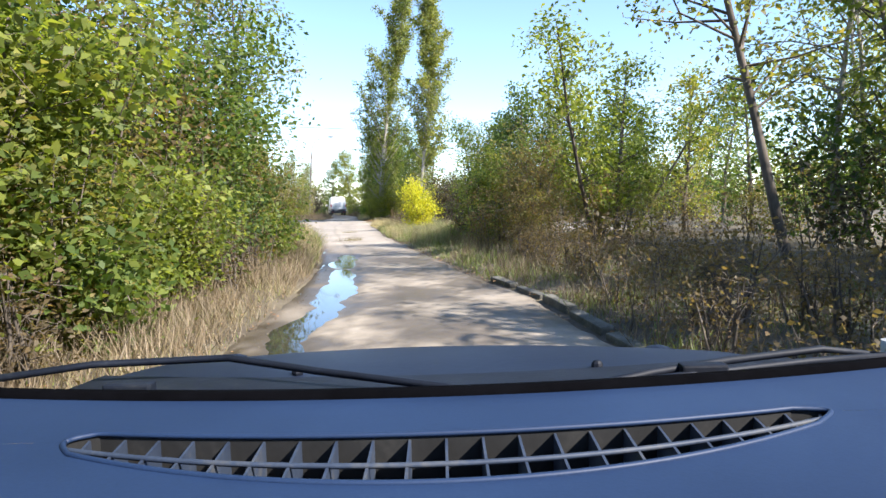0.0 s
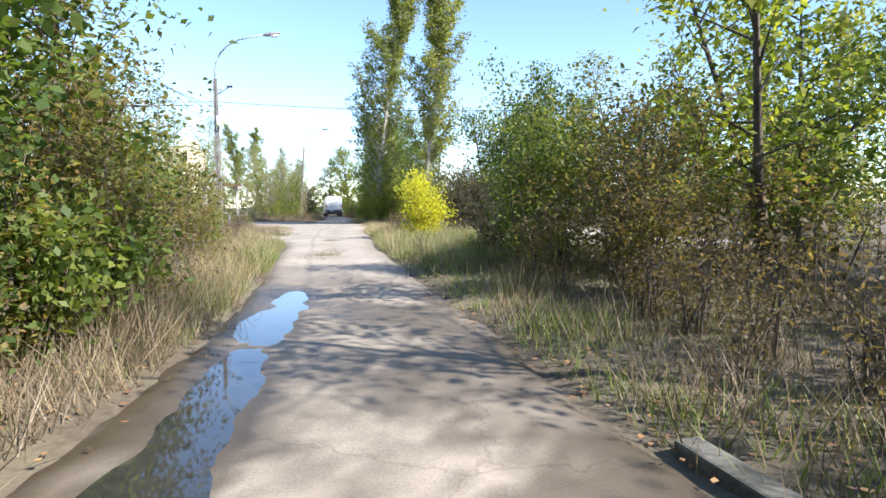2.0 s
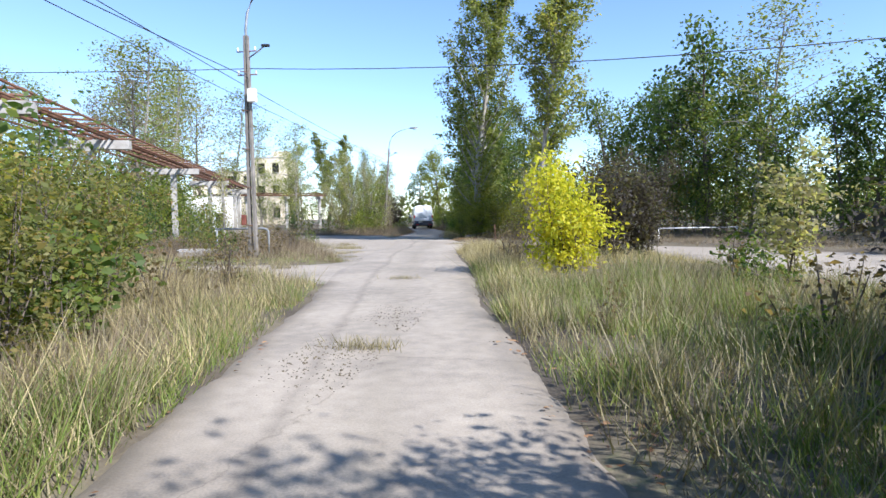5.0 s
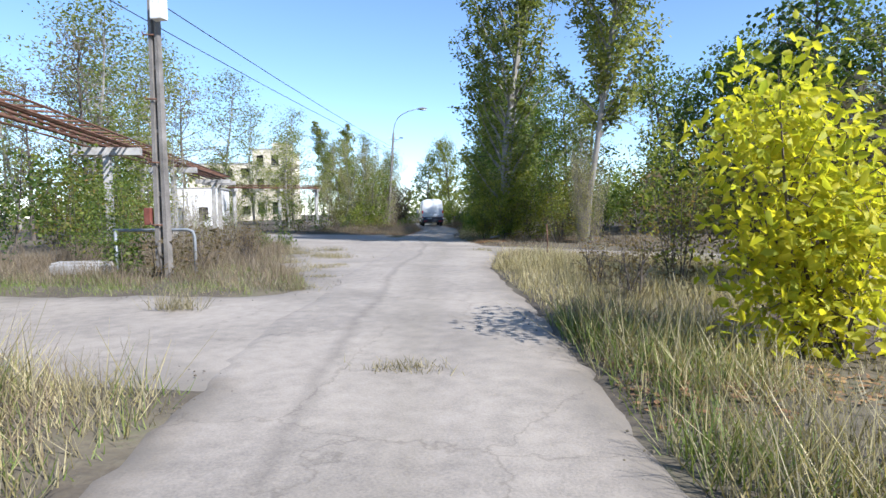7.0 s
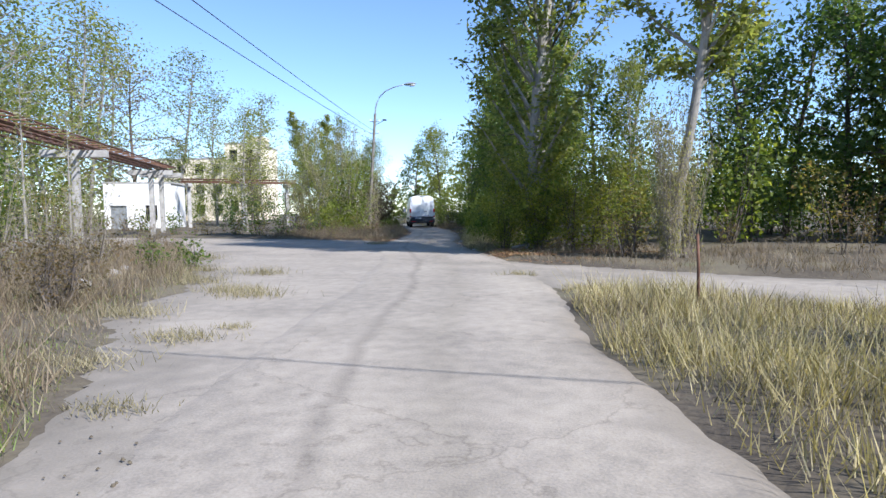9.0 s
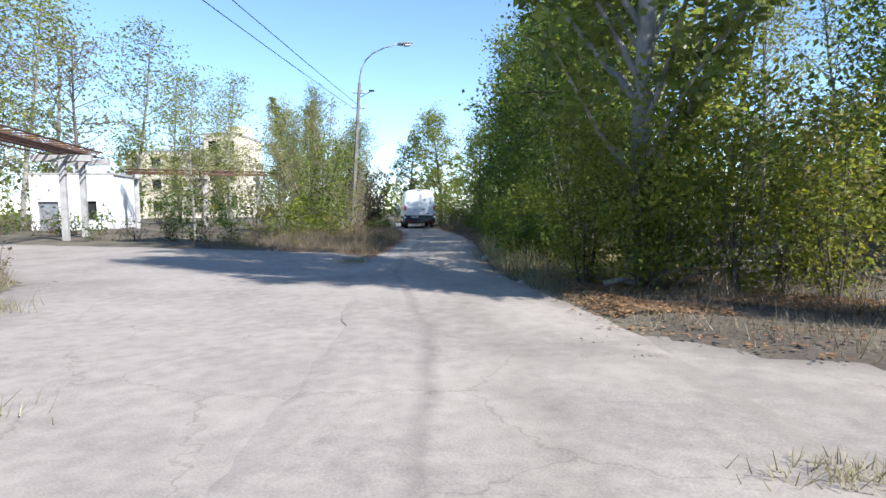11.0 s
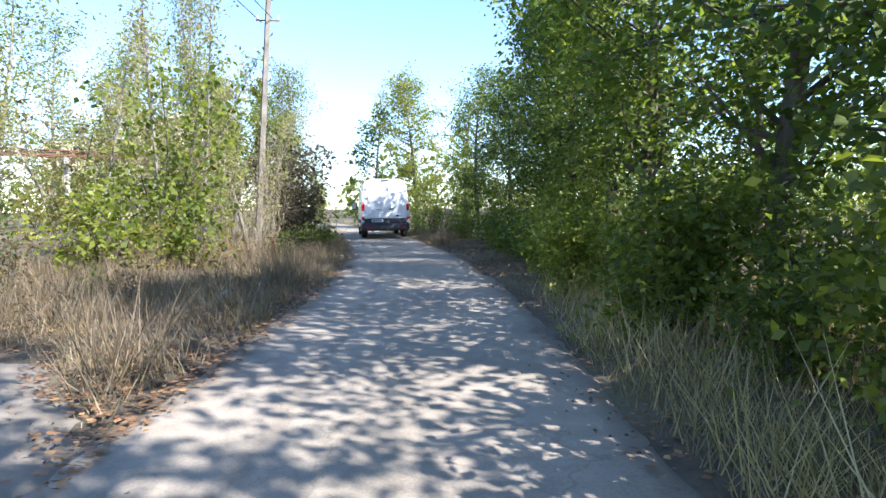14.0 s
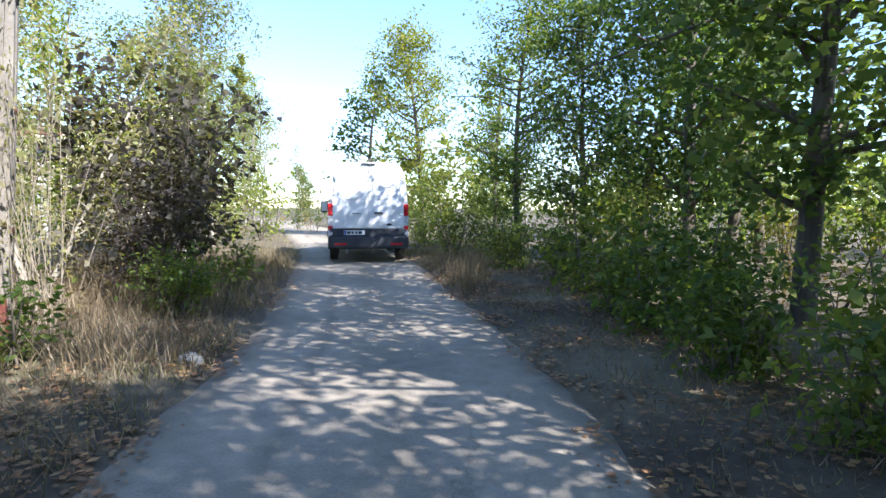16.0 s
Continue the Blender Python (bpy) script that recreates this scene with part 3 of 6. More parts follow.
STOCK, WILD, FORMS = {}, {}, {}


def thickets():
    """The far undergrowth, too tangled to count: one mass for each colour of leaf."""
    for leaf_mat, spots in WILD.items():
        stems, crowns = [], []
        for kind, m in spots:
            if kind not in FORMS:
                args, kw = LIGHT[kind]
                args = (*args[:5], max(3, args[5] - 2), args[6], max(5, args[7] - 2), max(3, args[8] - 1), max(3, round(args[9] * 0.7)), args[10] * 1.3, *args[11:])
                FORMS[kind] = plant(*args, **kw, raw=True)
            turn, move = np.array(m.to_3x3()), np.array(m.translation)
            for book, (v, q) in zip((stems, crowns), FORMS[kind]):
                book.append((v @ turn.T + move, q))
        mass = thing("thicket", "tangled far undergrowth of " + leaf_mat.replace("_", " "), "undergrowth", kind="stuff")
        sheet("stem", *join(stems), BARK, mass, True)
        sheet("crown", *join(crowns), bpy.data.materials[leaf_mat], mass)


CLEARING = [(-16, 58), (-21, 59), (-31, 71.5), (-41.2, 83.2), (-42, 92), (-32, 92), (-33, 86), (-28, 78.5), (-23, 69)]


def set_plant(kind, x, y, size=1.0, turn=0.0, wide=1.0, dz=0.0):
    """Puts a plant of a kind down: the first is the thing itself, the others are copies. Tall growth keeps off the ground before the hut."""
    if PLANTED[kind][0][4] * size > 1.7 and float(off_polygon(np.array([x]), np.array([y]), CLEARING)[0]) < 0:
        return None
    away = float(off_road(np.array([x]), np.array([y]))[0])
    mid = abs(x - float(road_left(y) + road_right(y)) / 2)
    book = PLANTED if kind == "yellow" or kind == "autumn" and size > 0.9 or mid < 9.5 and size > 0.62 and y < 90 and away < ((2.8 if y < 24 else 1.8) if PLANTED[kind][0][2] == "bush" else 7) else LIGHT
    z = float(ground_height(np.array([x]), np.array([y]))[0]) + dz
    m = pose(x, y, z, 0, 0, turn) @ Matrix.Diagonal((size * wide, size * wide, size, 1))
    args = PLANTED[kind][0]
    if args[2] == "bush" and book is LIGHT and (mid > 8 or y > 88 or size < 0.36 or (kind == "dryshrub" and away > 1.2)):
        WILD.setdefault(args[11].name, []).append((kind, m))
        return None
    key = (kind, book is LIGHT)
    if key not in STOCK:
        args, kw = book[kind]
        STOCK[key] = plant(*args, **kw)
        STOCK[key].matrix_basis = m
        return STOCK[key]
    ob = STOCK[key]
    return copy_thing(ob, m @ Matrix.Diagonal((*(1 / v for v in ob.scale), 1)))


BUSH = ("stem", "crown")
grow("hedge_a", "bush", "tall tangled green and yellowing roadside bush", "bush", 11, 5.2, 8, 1.5, 12, 9, 9, 0.1, LEAF["green"], parts=BUSH, slim=0.6)
grow("hedge_b", "bush", "tall lime green bush with vine leaves", "bush", 12, 4.6, 8, 1.5, 12, 9, 10, 0.1, LEAF["lime"], parts=BUSH, slim=0.66)
grow("hedge_c", "bush", "olive brown bush turning with autumn", "bush", 13, 4.2, 8, 1.3, 12, 9, 10, 0.085, LEAF["olive"], parts=BUSH)
grow("gold", "bush", "yellowing olive-gold roadside bush", "bush", 22, 4.4, 8, 1.4, 12, 9, 10, 0.09, LEAF["amber"], parts=BUSH, slim=0.6)
grow("russet", "bush", "russet half-dry bush with reddish leaves", "bush", 14, 4.4, 9, 1.3, 11, 8, 8, 0.085, LEAF["russet"], parts=BUSH, bare=0.3)
grow("dark", "bush", "dense dark green roadside bush", "bush", 15, 3.6, 7, 1.4, 13, 10, 11, 0.1, LEAF["dark"], parts=BUSH)
grow("plum", "bush", "dark plum-brown bush by the lane", "bush", 16, 4.2, 8, 1.3, 13, 10, 13, 0.11, LEAF["plum"], parts=BUSH)
grow("shrub", "bush", "low green shrub at the verge", "bush", 17, 1.5, 7, 0.6, 7, 5, 7, 0.1, LEAF["green"], parts=BUSH, tuft=0.14)
grow("lowlime", "bush", "low bright lime-green shrub", "bush", 18, 1.9, 7, 0.8, 9, 7, 12, 0.085, LEAF["lime"], parts=BUSH, tuft=0.17, slim=0.62)
grow("dryshrub", "bush", "low brown dry shrub with few leaves", "bush", 19, 1.3, 8, 0.55, 6, 5, 4, 0.065, LEAF["russet"], parts=BUSH, tuft=0.14, bare=0.4)
grow("yellow", "bush", "bright yellow bush beside a concrete kerb", "bush", 20, 2.5, 10, 1.0, 10, 7, 7, 0.115, LEAF["yellow"], parts=BUSH, slim=0.5, fine=True)
grow("vine", "bush", "pale dried creeper clinging upright", "bush", 21, 3.2, 14, 0.3, 8, 5, 4, 0.06, LEAF["pale"], DRY_VINE, parts=BUSH, bare=0.4, tuft=0.12, up=0.9, thick=0.013)
grow("poplar_a", "tree", "tall columnar poplar with a pale trunk", "tree", 31, 21.5, 1, 5.0, 92, 27, 13, 0.175, LEAF["poplar"], PALE_BARK, low=0.06, shape="poplar", thick=0.16, tuft=0.2)
grow("poplar_b", "tree", "slender columnar poplar with pale trunk", "tree", 32, 16.5, 1, 3.9, 72, 25, 13, 0.165, LEAF["poplar"], PALE_BARK, low=0.24, shape="poplar", thick=0.12, tuft=0.18)
grow("broad_a", "tree", "broad-leaved tree overhanging the lane", "tree", 33, 8.6, 1, 2.4, 50, 15, 14, 0.12, LEAF["green"], low=0.16, thick=0.14, tuft=0.28, slim=0.66)
grow("broad_b", "tree", "dark broad-leaved tree with drooping leaves", "tree", 34, 7.8, 1, 2.2, 48, 15, 14, 0.12, LEAF["dark"], low=0.16, thick=0.13, tuft=0.28, slim=0.75)
grow("young", "tree", "young yellow-green tree with thin stems", "tree", 35, 5.4, 3, 1.15, 22, 10, 9, 0.11, LEAF["lime"], low=0.2, thick=0.07, tuft=0.2)
grow("thin", "tree", "airy tree with sparse pale leaves", "tree", 36, 8.5, 1, 2.1, 62, 13, 11, 0.1, LEAF["poplar"], PALE_BARK, light=0.5, low=0.16, thick=0.09, tuft=0.26, up=0.8)
grow("autumn", "tree", "round tree with orange-tinged top", "tree", 37, 9.2, 1, 2.6, 64, 15, 13, 0.14, LEAF["amber"], low=0.1, thick=0.14, tuft=0.3)
grow("leaning", "tree", "dark leaning tree with open crown", "tree", 38, 8.5, 1, 2.4, 40, 11, 8, 0.11, LEAF["olive"], low=0.32, thick=0.085, lean=0.28, tuft=0.22)
grow("greyed", "tree", "grey-violet tree losing its leaves", "tree", 39, 7.5, 1, 1.9, 54, 11, 7, 0.09, LEAF["mauve"], light=0.8, low=0.16, thick=0.1, tuft=0.26, bare=0.2, up=0.8)
grow("pale", "tree", "thin pale half-dry tree by the pole", "tree", 42, 7.0, 2, 1.0, 34, 9, 6, 0.1, LEAF["pale"], PALE_BARK, low=0.15, thick=0.07, tuft=0.2, bare=0.2, shape="column")
grow("sapling", "tree", "slim pale-leaved sapling in the grass", "tree", 40, 2.4, 3, 0.5, 14, 6, 6, 0.1, LEAF["pale"], low=0.12, thick=0.025, tuft=0.1)
grow("bare", "tree", "leafless grey clump of saplings", "tree", 41, 3.6, 9, 0.4, 9, 5, 3, 0.05, LEAF["pale"], DRY_VINE, thick=0.017, bare=0.6, shape="column")

rnd = random.Random(5)


def row(kinds, xs, ys, step, size=(0.85, 1.15), jitter=0.7, wide=1.0):
    """Plants along a line from one end to the other, unevenly spaced."""
    n = max(1, int(math.hypot(xs[1] - xs[0], ys[1] - ys[0]) / step))
    for k in range(n + 1):
        f = k / n
        set_plant(rnd.choice(kinds), xs[0] + (xs[1] - xs[0]) * f + rnd.uniform(-jitter, jitter), ys[0] + (ys[1] - ys[0]) * f + rnd.uniform(-jitter, jitter),
                  rnd.uniform(*size), rnd.uniform(0, 360), wide * rnd.uniform(0.9, 1.1))


# left thicket at the start of the lane
row(["hedge_b", "hedge_c", "hedge_c"], (-3.5, -3.6), (3, 6.5), 1.5, (0.85, 1.1), 0.3)
row(["hedge_c", "hedge_b", "russet", "hedge_c"], (-3.4, -3.8), (7.6, 15), 1.4, (0.95, 1.25), 0.3)
row(["hedge_a", "dark", "hedge_a", "hedge_c"], (-3.8, -4.0), (16.3, 19.5), 1.5, (0.9, 1.2), 0.3)
row(["hedge_a", "hedge_c", "dark"], (-6.0, -6.6), (2, 22), 2.2, (1.05, 1.35), 0.5)
row(["broad_a", "broad_b", "leaning"], (-5.8, -6.4), (3, 20.5), 3.0, (0.85, 1.02), 0.5)
set_plant("leaning", -4.0, 21.0, 0.78, 120)
row(["lowlime", "shrub", "dryshrub", "dryshrub"], (-2.2, -3.0), (6, 20), 0.9, (0.75, 1.15), 0.25)
row(["hedge_c", "dark", "russet"], (-2.75, -3.5), (14.5, 21.5), 1.2, (0.5, 0.66), 0.2)
row(["hedge_c", "hedge_a", "hedge_c", "russet"], (-4.3, -5.4), (21.5, 27.2), 1.0, (0.44, 0.6), 0.25)
row(["hedge_b", "hedge_c"], (-2.6, -2.9), (8, 12.5), 1.3, (0.42, 0.55), 0.2)
row(["gold", "hedge_c", "gold", "hedge_a"], (-6.2, -9.6), (26.5, 33.5), 1.1, (0.5, 0.72), 0.4)
row(["hedge_a", "dark", "gold"], (-9.5, -13.5), (31.5, 38.5), 1.5, (0.55, 0.8), 0.6)
row(["hedge_c", "russet", "hedge_a"], (-2.5, -3.2), (4.5, 19.5), 0.9, (0.37, 0.52), 0.25)
row(["hedge_a", "hedge_c", "russet"], (-5.3, -8.6), (22.5, 33), 1.7, (0.55, 0.8), 0.5)
row(["hedge_a", "dark", "hedge_c"], (-9, -12.5), (22, 35), 2.6, (0.8, 1.0), 0.8)
row(["shrub", "dryshrub", "dryshrub"], (-4.6, -6.9), (21, 33), 1.0, (0.6, 1.0), 0.5)
row(["hedge_c", "russet"], (-5.2, -7.2), (22, 29), 1.6, (0.35, 0.5), 0.3)
# right side at the start
set_plant("russet", 2.9, 20.8, 0.7, 40)
set_plant("hedge_c", 3.4, 22.8, 0.85, 100)
set_plant("hedge_a", 1.8, 23.5, 0.66, 190)
set_plant("hedge_c", 2.5, 24.0, 0.8, 80)
set_plant("hedge_a", 2.5, 25.4, 0.68, 20)
set_plant("russet", 1.9, 24.6, 0.7, 20)
set_plant("hedge_c", 3.9, 25.4, 0.8, 250)
set_plant("russet", 4.6, 20.8, 0.55, 10)
set_plant("hedge_c", 6.0, 23.0, 0.7, 310)
set_plant("young", 4.9, 21.4, 1.1, 30)
set_plant("young", 6.6, 25.5, 1.0, 140)
set_plant("leaning", 6.2, 15.2, 1.0, 20)
set_plant("leaning", 9.2, 17.2, 1.1, 80)
row(["broad_b", "broad_a", "thin"], (10.0, 11.8), (-10, 15), 3.0, (0.8, 1.05), 0.6)
set_plant("autumn", 9.7, 28.2, 0.62, 10)
row(["russet", "plum", "hedge_c"], (4.6, 13), (28.2, 26), 0.9, (0.36, 0.55), 0.5)
row(["russet", "hedge_c", "russet"], (5.4, 12.5), (24.6, 22.5), 1.0, (0.36, 0.52), 0.6)
row(["russet", "hedge_c", "dryshrub", "russet"], (1.75, 3.7), (22.4, 19.0), 0.7, (0.3, 0.46), 0.25)
row(["dryshrub", "russet", "plum"], (1.0, 3.4), (26.6, 28.2), 0.8, (0.25, 0.4), 0.4)
for x, y, size in ((9.6, 19.6, 1.05), (11.2, 21.0, 1.0), (12.6, 22.6, 1.0), (11.8, 18.2, 1.1)):
    set_plant("thin", x, y, size, rnd.uniform(0, 360))
row(["plum", "russet", "russet"], (6.6, 8.6), (8, 21), 1.3, (0.35, 0.5), 0.6)
# three rows mostly out of view, added to shade the right verge
row(["hedge_a", "dark"], (7.7, 9.6), (-8, 20), 1.3, (0.9, 1.15), 0.3)
row(["broad_b", "broad_a"], (9.2, 11.0), (-4, 19), 2.2, (0.7, 0.9), 0.4)
row(["broad_b", "broad_a"], (8.6, 9.8), (-9, 11), 2.4, (0.75, 0.92), 0.4)
row(["hedge_c", "russet"], (10, 12), (10, 24), 1.5, (0.45, 0.65), 0.6)
row(["young", "hedge_c", "thin"], (12, 13), (12, 26), 3.6, (0.6, 0.85), 1.0)
row(["dryshrub"], (3.6, 3.0), (6, 20), 0.9, (0.5, 0.85), 0.5)
row(["dryshrub", "dryshrub"], (5.0, 4.6), (6, 20), 1.0, (0.6, 1.0), 0.6)
row(["hedge_c", "russet", "dryshrub", "shrub"], (-3.9, -6.4), (20.5, 30), 0.9, (0.38, 0.55), 0.35)
row(["hedge_c", "dryshrub", "shrub"], (-7.0, -9.0), (30, 36), 1.0, (0.25, 0.45), 0.7)
row(["russet", "dryshrub", "russet"], (3.3, 2.6), (7, 19), 1.0, (0.18, 0.28), 0.4)
row(["russet", "russet", "dryshrub"], (4.8, 4.2), (7, 19), 1.2, (0.2, 0.3), 0.5)
row(["dryshrub", "shrub"], (1.2, -0.2), (25.5, 31), 1.3, (0.25, 0.42), 0.5)
row(["dryshrub", "shrub"], (2.6, 2.2), (27, 35), 1.2, (0.4, 0.7), 0.6)
row(["russet", "hedge_c"], (4.2, 4.8), (24.8, 21.5), 1.3, (0.35, 0.5), 0.3)
row(["hedge_c", "russet", "dark"], (9.5, 14), (18, 36), 1.8, (0.4, 0.65), 1.0)
row(["hedge_c", "hedge_a", "dark"], (15, 20), (4, 30), 2.2, (0.6, 0.9), 1.5)
row(["plum", "russet"], (8.5, 10), (2, 16), 1.6, (0.3, 0.5), 0.8)
# grass triangle on the right and the trees behind it
set_plant("yellow", -0.4, 36.1, 1.08, 0, 0.85)
set_plant("russet", -0.7, 40.4, 0.55, 130)
set_plant("plum", 0.9, 39.9, 0.72, 70)
set_plant("plum", 1.7, 40.9, 0.7, 170)
set_plant("hedge_c", 0.5, 41.4, 0.72, 30)
set_plant("russet", 0.8, 40.6, 0.68, 230)
set_plant("gold", -0.3, 43.0, 0.72, 30, 0.85)
set_plant("dryshrub", -1.6, 39.4, 0.8, 230)
set_plant("dryshrub", -1.9, 40.6, 0.7, 30)
for kind, x, y, size in (("plum", 2.0, 27.7, 0.42), ("russet", 2.7, 27.0, 0.4), ("plum", 1.5, 26.7, 0.36), ("plum", 3.2, 28.6, 0.45), ("russet", 2.5, 29.2, 0.32), ("dryshrub", 1.4, 28.6, 0.8)):
    set_plant(kind, x, y, size, 90 * x)
set_plant("sapling", 3.1, 33.6, 1.05, 20)
set_plant("bare", 2.5, 47.2, 1.0, 0)
set_plant("bare", 3.4, 47.8, 0.9, 120)
row(["broad_b", "broad_a", "broad_b"], (8.2, 13.5), (55.5, 46), 2.4, (0.65, 0.85), 0.7)
row(["broad_b", "broad_b"], (10, 17.5), (58.5, 46), 2.8, (0.8, 1.0), 0.9)
row(["dark", "hedge_a"], (7, 14), (55.5, 44.5), 1.4, (0.5, 0.75), 0.6)
for kind, x, y, size in (("broad_b", 3.6, 63.2, 1.12), ("broad_b", 5.8, 65.6, 1.25), ("broad_b", 7.2, 61.6, 1.12), ("thin", 8.4, 59.8, 1.2), ("broad_b", 9.8, 61, 1.2), ("broad_b", 4.8, 69.4, 1.2), ("broad_b", 11.5, 58.6, 1.15)):
    set_plant(kind, x, y, size, rnd.uniform(0, 360), 0.9)
set_plant("thin", 9.5, 55.3, 1.3, 10, 1.3)
set_plant("thin", 7.4, 64.5, 1.1, 60, 1.2)
set_plant("broad_b", 12.5, 50, 1.0, 60)
set_plant("thin", 4.4, 70, 1.1, 200)
row(["broad_a", "thin"], (13.5, 14.5), (30, 44), 4.0, (0.6, 0.9), 1.2)
# the two poplars and the thicket at their feet
set_plant("poplar_a", -4.75, 57.5, 1.0, 0, 1.1)
set_plant("poplar_b", -1.3, 53.9, 1.0, 60, 1.1)
set_plant("broad_b", 5.4, 57.4, 1.0, 100, 0.9)
set_plant("broad_b", 7.6, 56.5, 1.3, 10, 0.9)
set_plant("broad_b", 6.2, 61.5, 1.1, 200, 0.9)
row(["hedge_b", "hedge_c", "hedge_a"], (-4.4, 3.4), (57.9, 56.8), 2.6, (0.6, 0.85), 0.4)
row(["thin", "hedge_a"], (-1.5, 8), (63, 60), 3.4, (0.6, 0.85), 0.8)
for k in range(12):
    set_plant("vine", -1.3 + 0.3 * math.cos(2.1 * k), 53.85 + 0.3 * math.sin(2.1 * k), 1.1 + 0.12 * (k % 5), 53 * k, 0.5)
# lighter-leaved kinds here, putting sunlight into the colour of shaded bushes
for kind, x, y, size, turn in (("gold", -5.5, 57.7, 0.7, 0), ("hedge_b", -4.6, 57.0, 0.66, 70), ("gold", -3.5, 56.6, 0.75, 140), ("gold", -2.6, 55.8, 0.62, 210)):
    set_plant(kind, x, y, size, turn)
set_plant("hedge_c", -3.0, 56.4, 0.75, 20)
row(["hedge_c", "plum", "dryshrub", "russet"], (-0.2, 9), (55.2, 51.2), 0.8, (0.24, 0.4), 0.5)
row(["dark", "hedge_a", "hedge_c"], (2.5, 13), (59.2, 53.5), 1.0, (0.5, 0.8), 0.6)
set_plant("dryshrub", -2.4, 54.2, 1.0, 170)
# trees along the right of the second lane
row(["broad_a", "broad_b", "broad_a"], (-4.3, -7.3), (62.5, 82), 3.0, (0.98, 1.15), 0.4)
row(["broad_b", "broad_a"], (-1.0, -4.2), (66, 86), 4.6, (0.9, 1.1), 0.6)
row(["broad_b", "broad_a"], (-8.3, -10.6), (86, 93), 2.6, (0.7, 0.9), 0.4)
for x, y, size in ((-5.6, 83.8, 0.85), (-6.8, 86.6, 0.9)):
    set_plant("broad_a", x, y, size, rnd.uniform(0, 360), 1.1)
row(["hedge_a", "dark", "hedge_b"], (-9.0, -12.2), (82, 93), 1.6, (0.36, 0.5), 0.4)
row(["hedge_b", "hedge_a", "dark"], (-5.3, -7.8), (61.5, 81), 2.3, (0.35, 0.5), 0.4)
row(["lowlime", "lowlime", "shrub"], (-6.3, -8.9), (61, 82), 1.4, (0.65, 1.1), 0.3)
row(["lowlime", "hedge_b", "shrub"], (-10.2, -13.4), (84.5, 95), 1.8, (0.5, 0.8), 0.4)
set_plant("bare", -5.3, 61.6, 1.25, 30)
set_plant("vine", -5.2, 59.4, 1.3, 30)
set_plant("vine", -3.6, 56.8, 1.2, 90)
row(["hedge_a", "hedge_c", "hedge_b"], (-4.4, 1.5), (59.8, 57.6), 2.4, (0.6, 0.85), 0.4)
row(["hedge_a", "hedge_b"], (-2.6, 2.5), (62.8, 61), 2.6, (0.6, 0.75), 0.5)
row(["hedge_a", "hedge_b", "dark"], (-9.5, 4), (99, 88), 2.0, (0.5, 0.8), 1.2)
row(["hedge_b", "hedge_c"], (-12.0, -14.6), (89, 96), 1.8, (0.35, 0.55), 0.5)
row(["hedge_a", "dark", "hedge_c"], (-18, -26), (101, 112), 2.2, (0.45, 0.7), 1.0)
row(["hedge_c", "hedge_a"], (-22, -36), (98, 118), 2.4, (0.4, 0.7), 1.4)
# far end of the lane
set_plant("autumn", -14.0, 98.6, 1.02, 0, 1.05)
set_plant("broad_b", -17.6, 102.8, 1.02, 70, 1.15)
set_plant("hedge_b", -12.9, 96.8, 0.7, 70)
set_plant("thin", -25.6, 105.5, 0.97, 30)
set_plant("broad_a", -10.5, 96, 0.6, 200)
row(["broad_b", "hedge_a", "thin"], (-21, -30), (110, 126), 3.2, (0.55, 0.75), 1.0)
row(["thin", "hedge_a"], (-12, -5), (106, 94), 3.6, (0.5, 0.8), 1.0)
row(["thin", "hedge_a"], (-36, -60), (118, 128), 4.0, (0.7, 1.0), 1.5)
set_plant("thin", -29.0, 114.5, 1.1, 5)
set_plant("thin", -27.6, 112.5, 0.9, 75)
# left of the second lane
set_plant("hedge_b", -15.9, 73.2, 0.95, 20, 0.9)
set_plant("lowlime", -15.0, 72.4, 1.1, 40)
set_plant("lowlime", -16.2, 71.6, 1.2, 140)
set_plant("hedge_c", -17.9, 72.8, 0.6, 80, 0.85)
set_plant("pale", -16.8, 74.6, 0.9, 20)
set_plant("russet", -19.9, 76.8, 0.7, 130)
set_plant("pale", -17.6, 78.3, 1.0, 10)
set_plant("pale", -19.9, 79.1, 0.9, 100)
set_plant("plum", -15.6, 80.4, 0.92, 10)
set_plant("plum", -16.6, 82.2, 0.85, 100)
set_plant("plum", -15.0, 79.2, 0.5, 200)
set_plant("thin", -17.4, 84.2, 0.72, 60)
set_plant("vine", -15.0, 76.9, 1.3, 0, 0.3)
set_plant("vine", -15.1, 76.5, 1.1, 90, 0.4)
set_plant("vine", -14.8, 77.0, 1.5, 180, 0.3)
set_plant("vine", -15.4, 77.9, 0.9, 200)
set_plant("vine", -16.0, 76.4, 1.0, 300)
set_plant("vine", -16.9, 77.4, 1.1, 250)
for k, (x, y) in enumerate(((-15.3, 76.2), (-15.6, 77.2), (-16.3, 77.0), (-15.7, 75.7), (-16.6, 76.2), (-17.4, 76.6))):
    set_plant("vine", x, y, 1.15 + 0.13 * (k % 3), 63 * k, 0.55)
set_plant("young", -19.2, 82.7, 1.08, 20)
set_plant("thin", -17.4, 77.3, 0.87, 40, 0.6)
set_plant("dark", -19.5, 72.2, 0.6, 0)
set_plant("dark", -23.2, 74.5, 0.7, 80)
row(["hedge_c", "hedge_a", "dark"], (-21, -31), (77, 82), 2.6, (0.45, 0.65), 0.8)
row(["thin", "hedge_b"], (-17.8, -21), (85, 98), 3.0, (0.6, 0.85), 0.6)
row(["dryshrub", "dryshrub", "shrub"], (-13.6, -14.6), (67, 82), 1.2, (0.4, 0.65), 0.4)
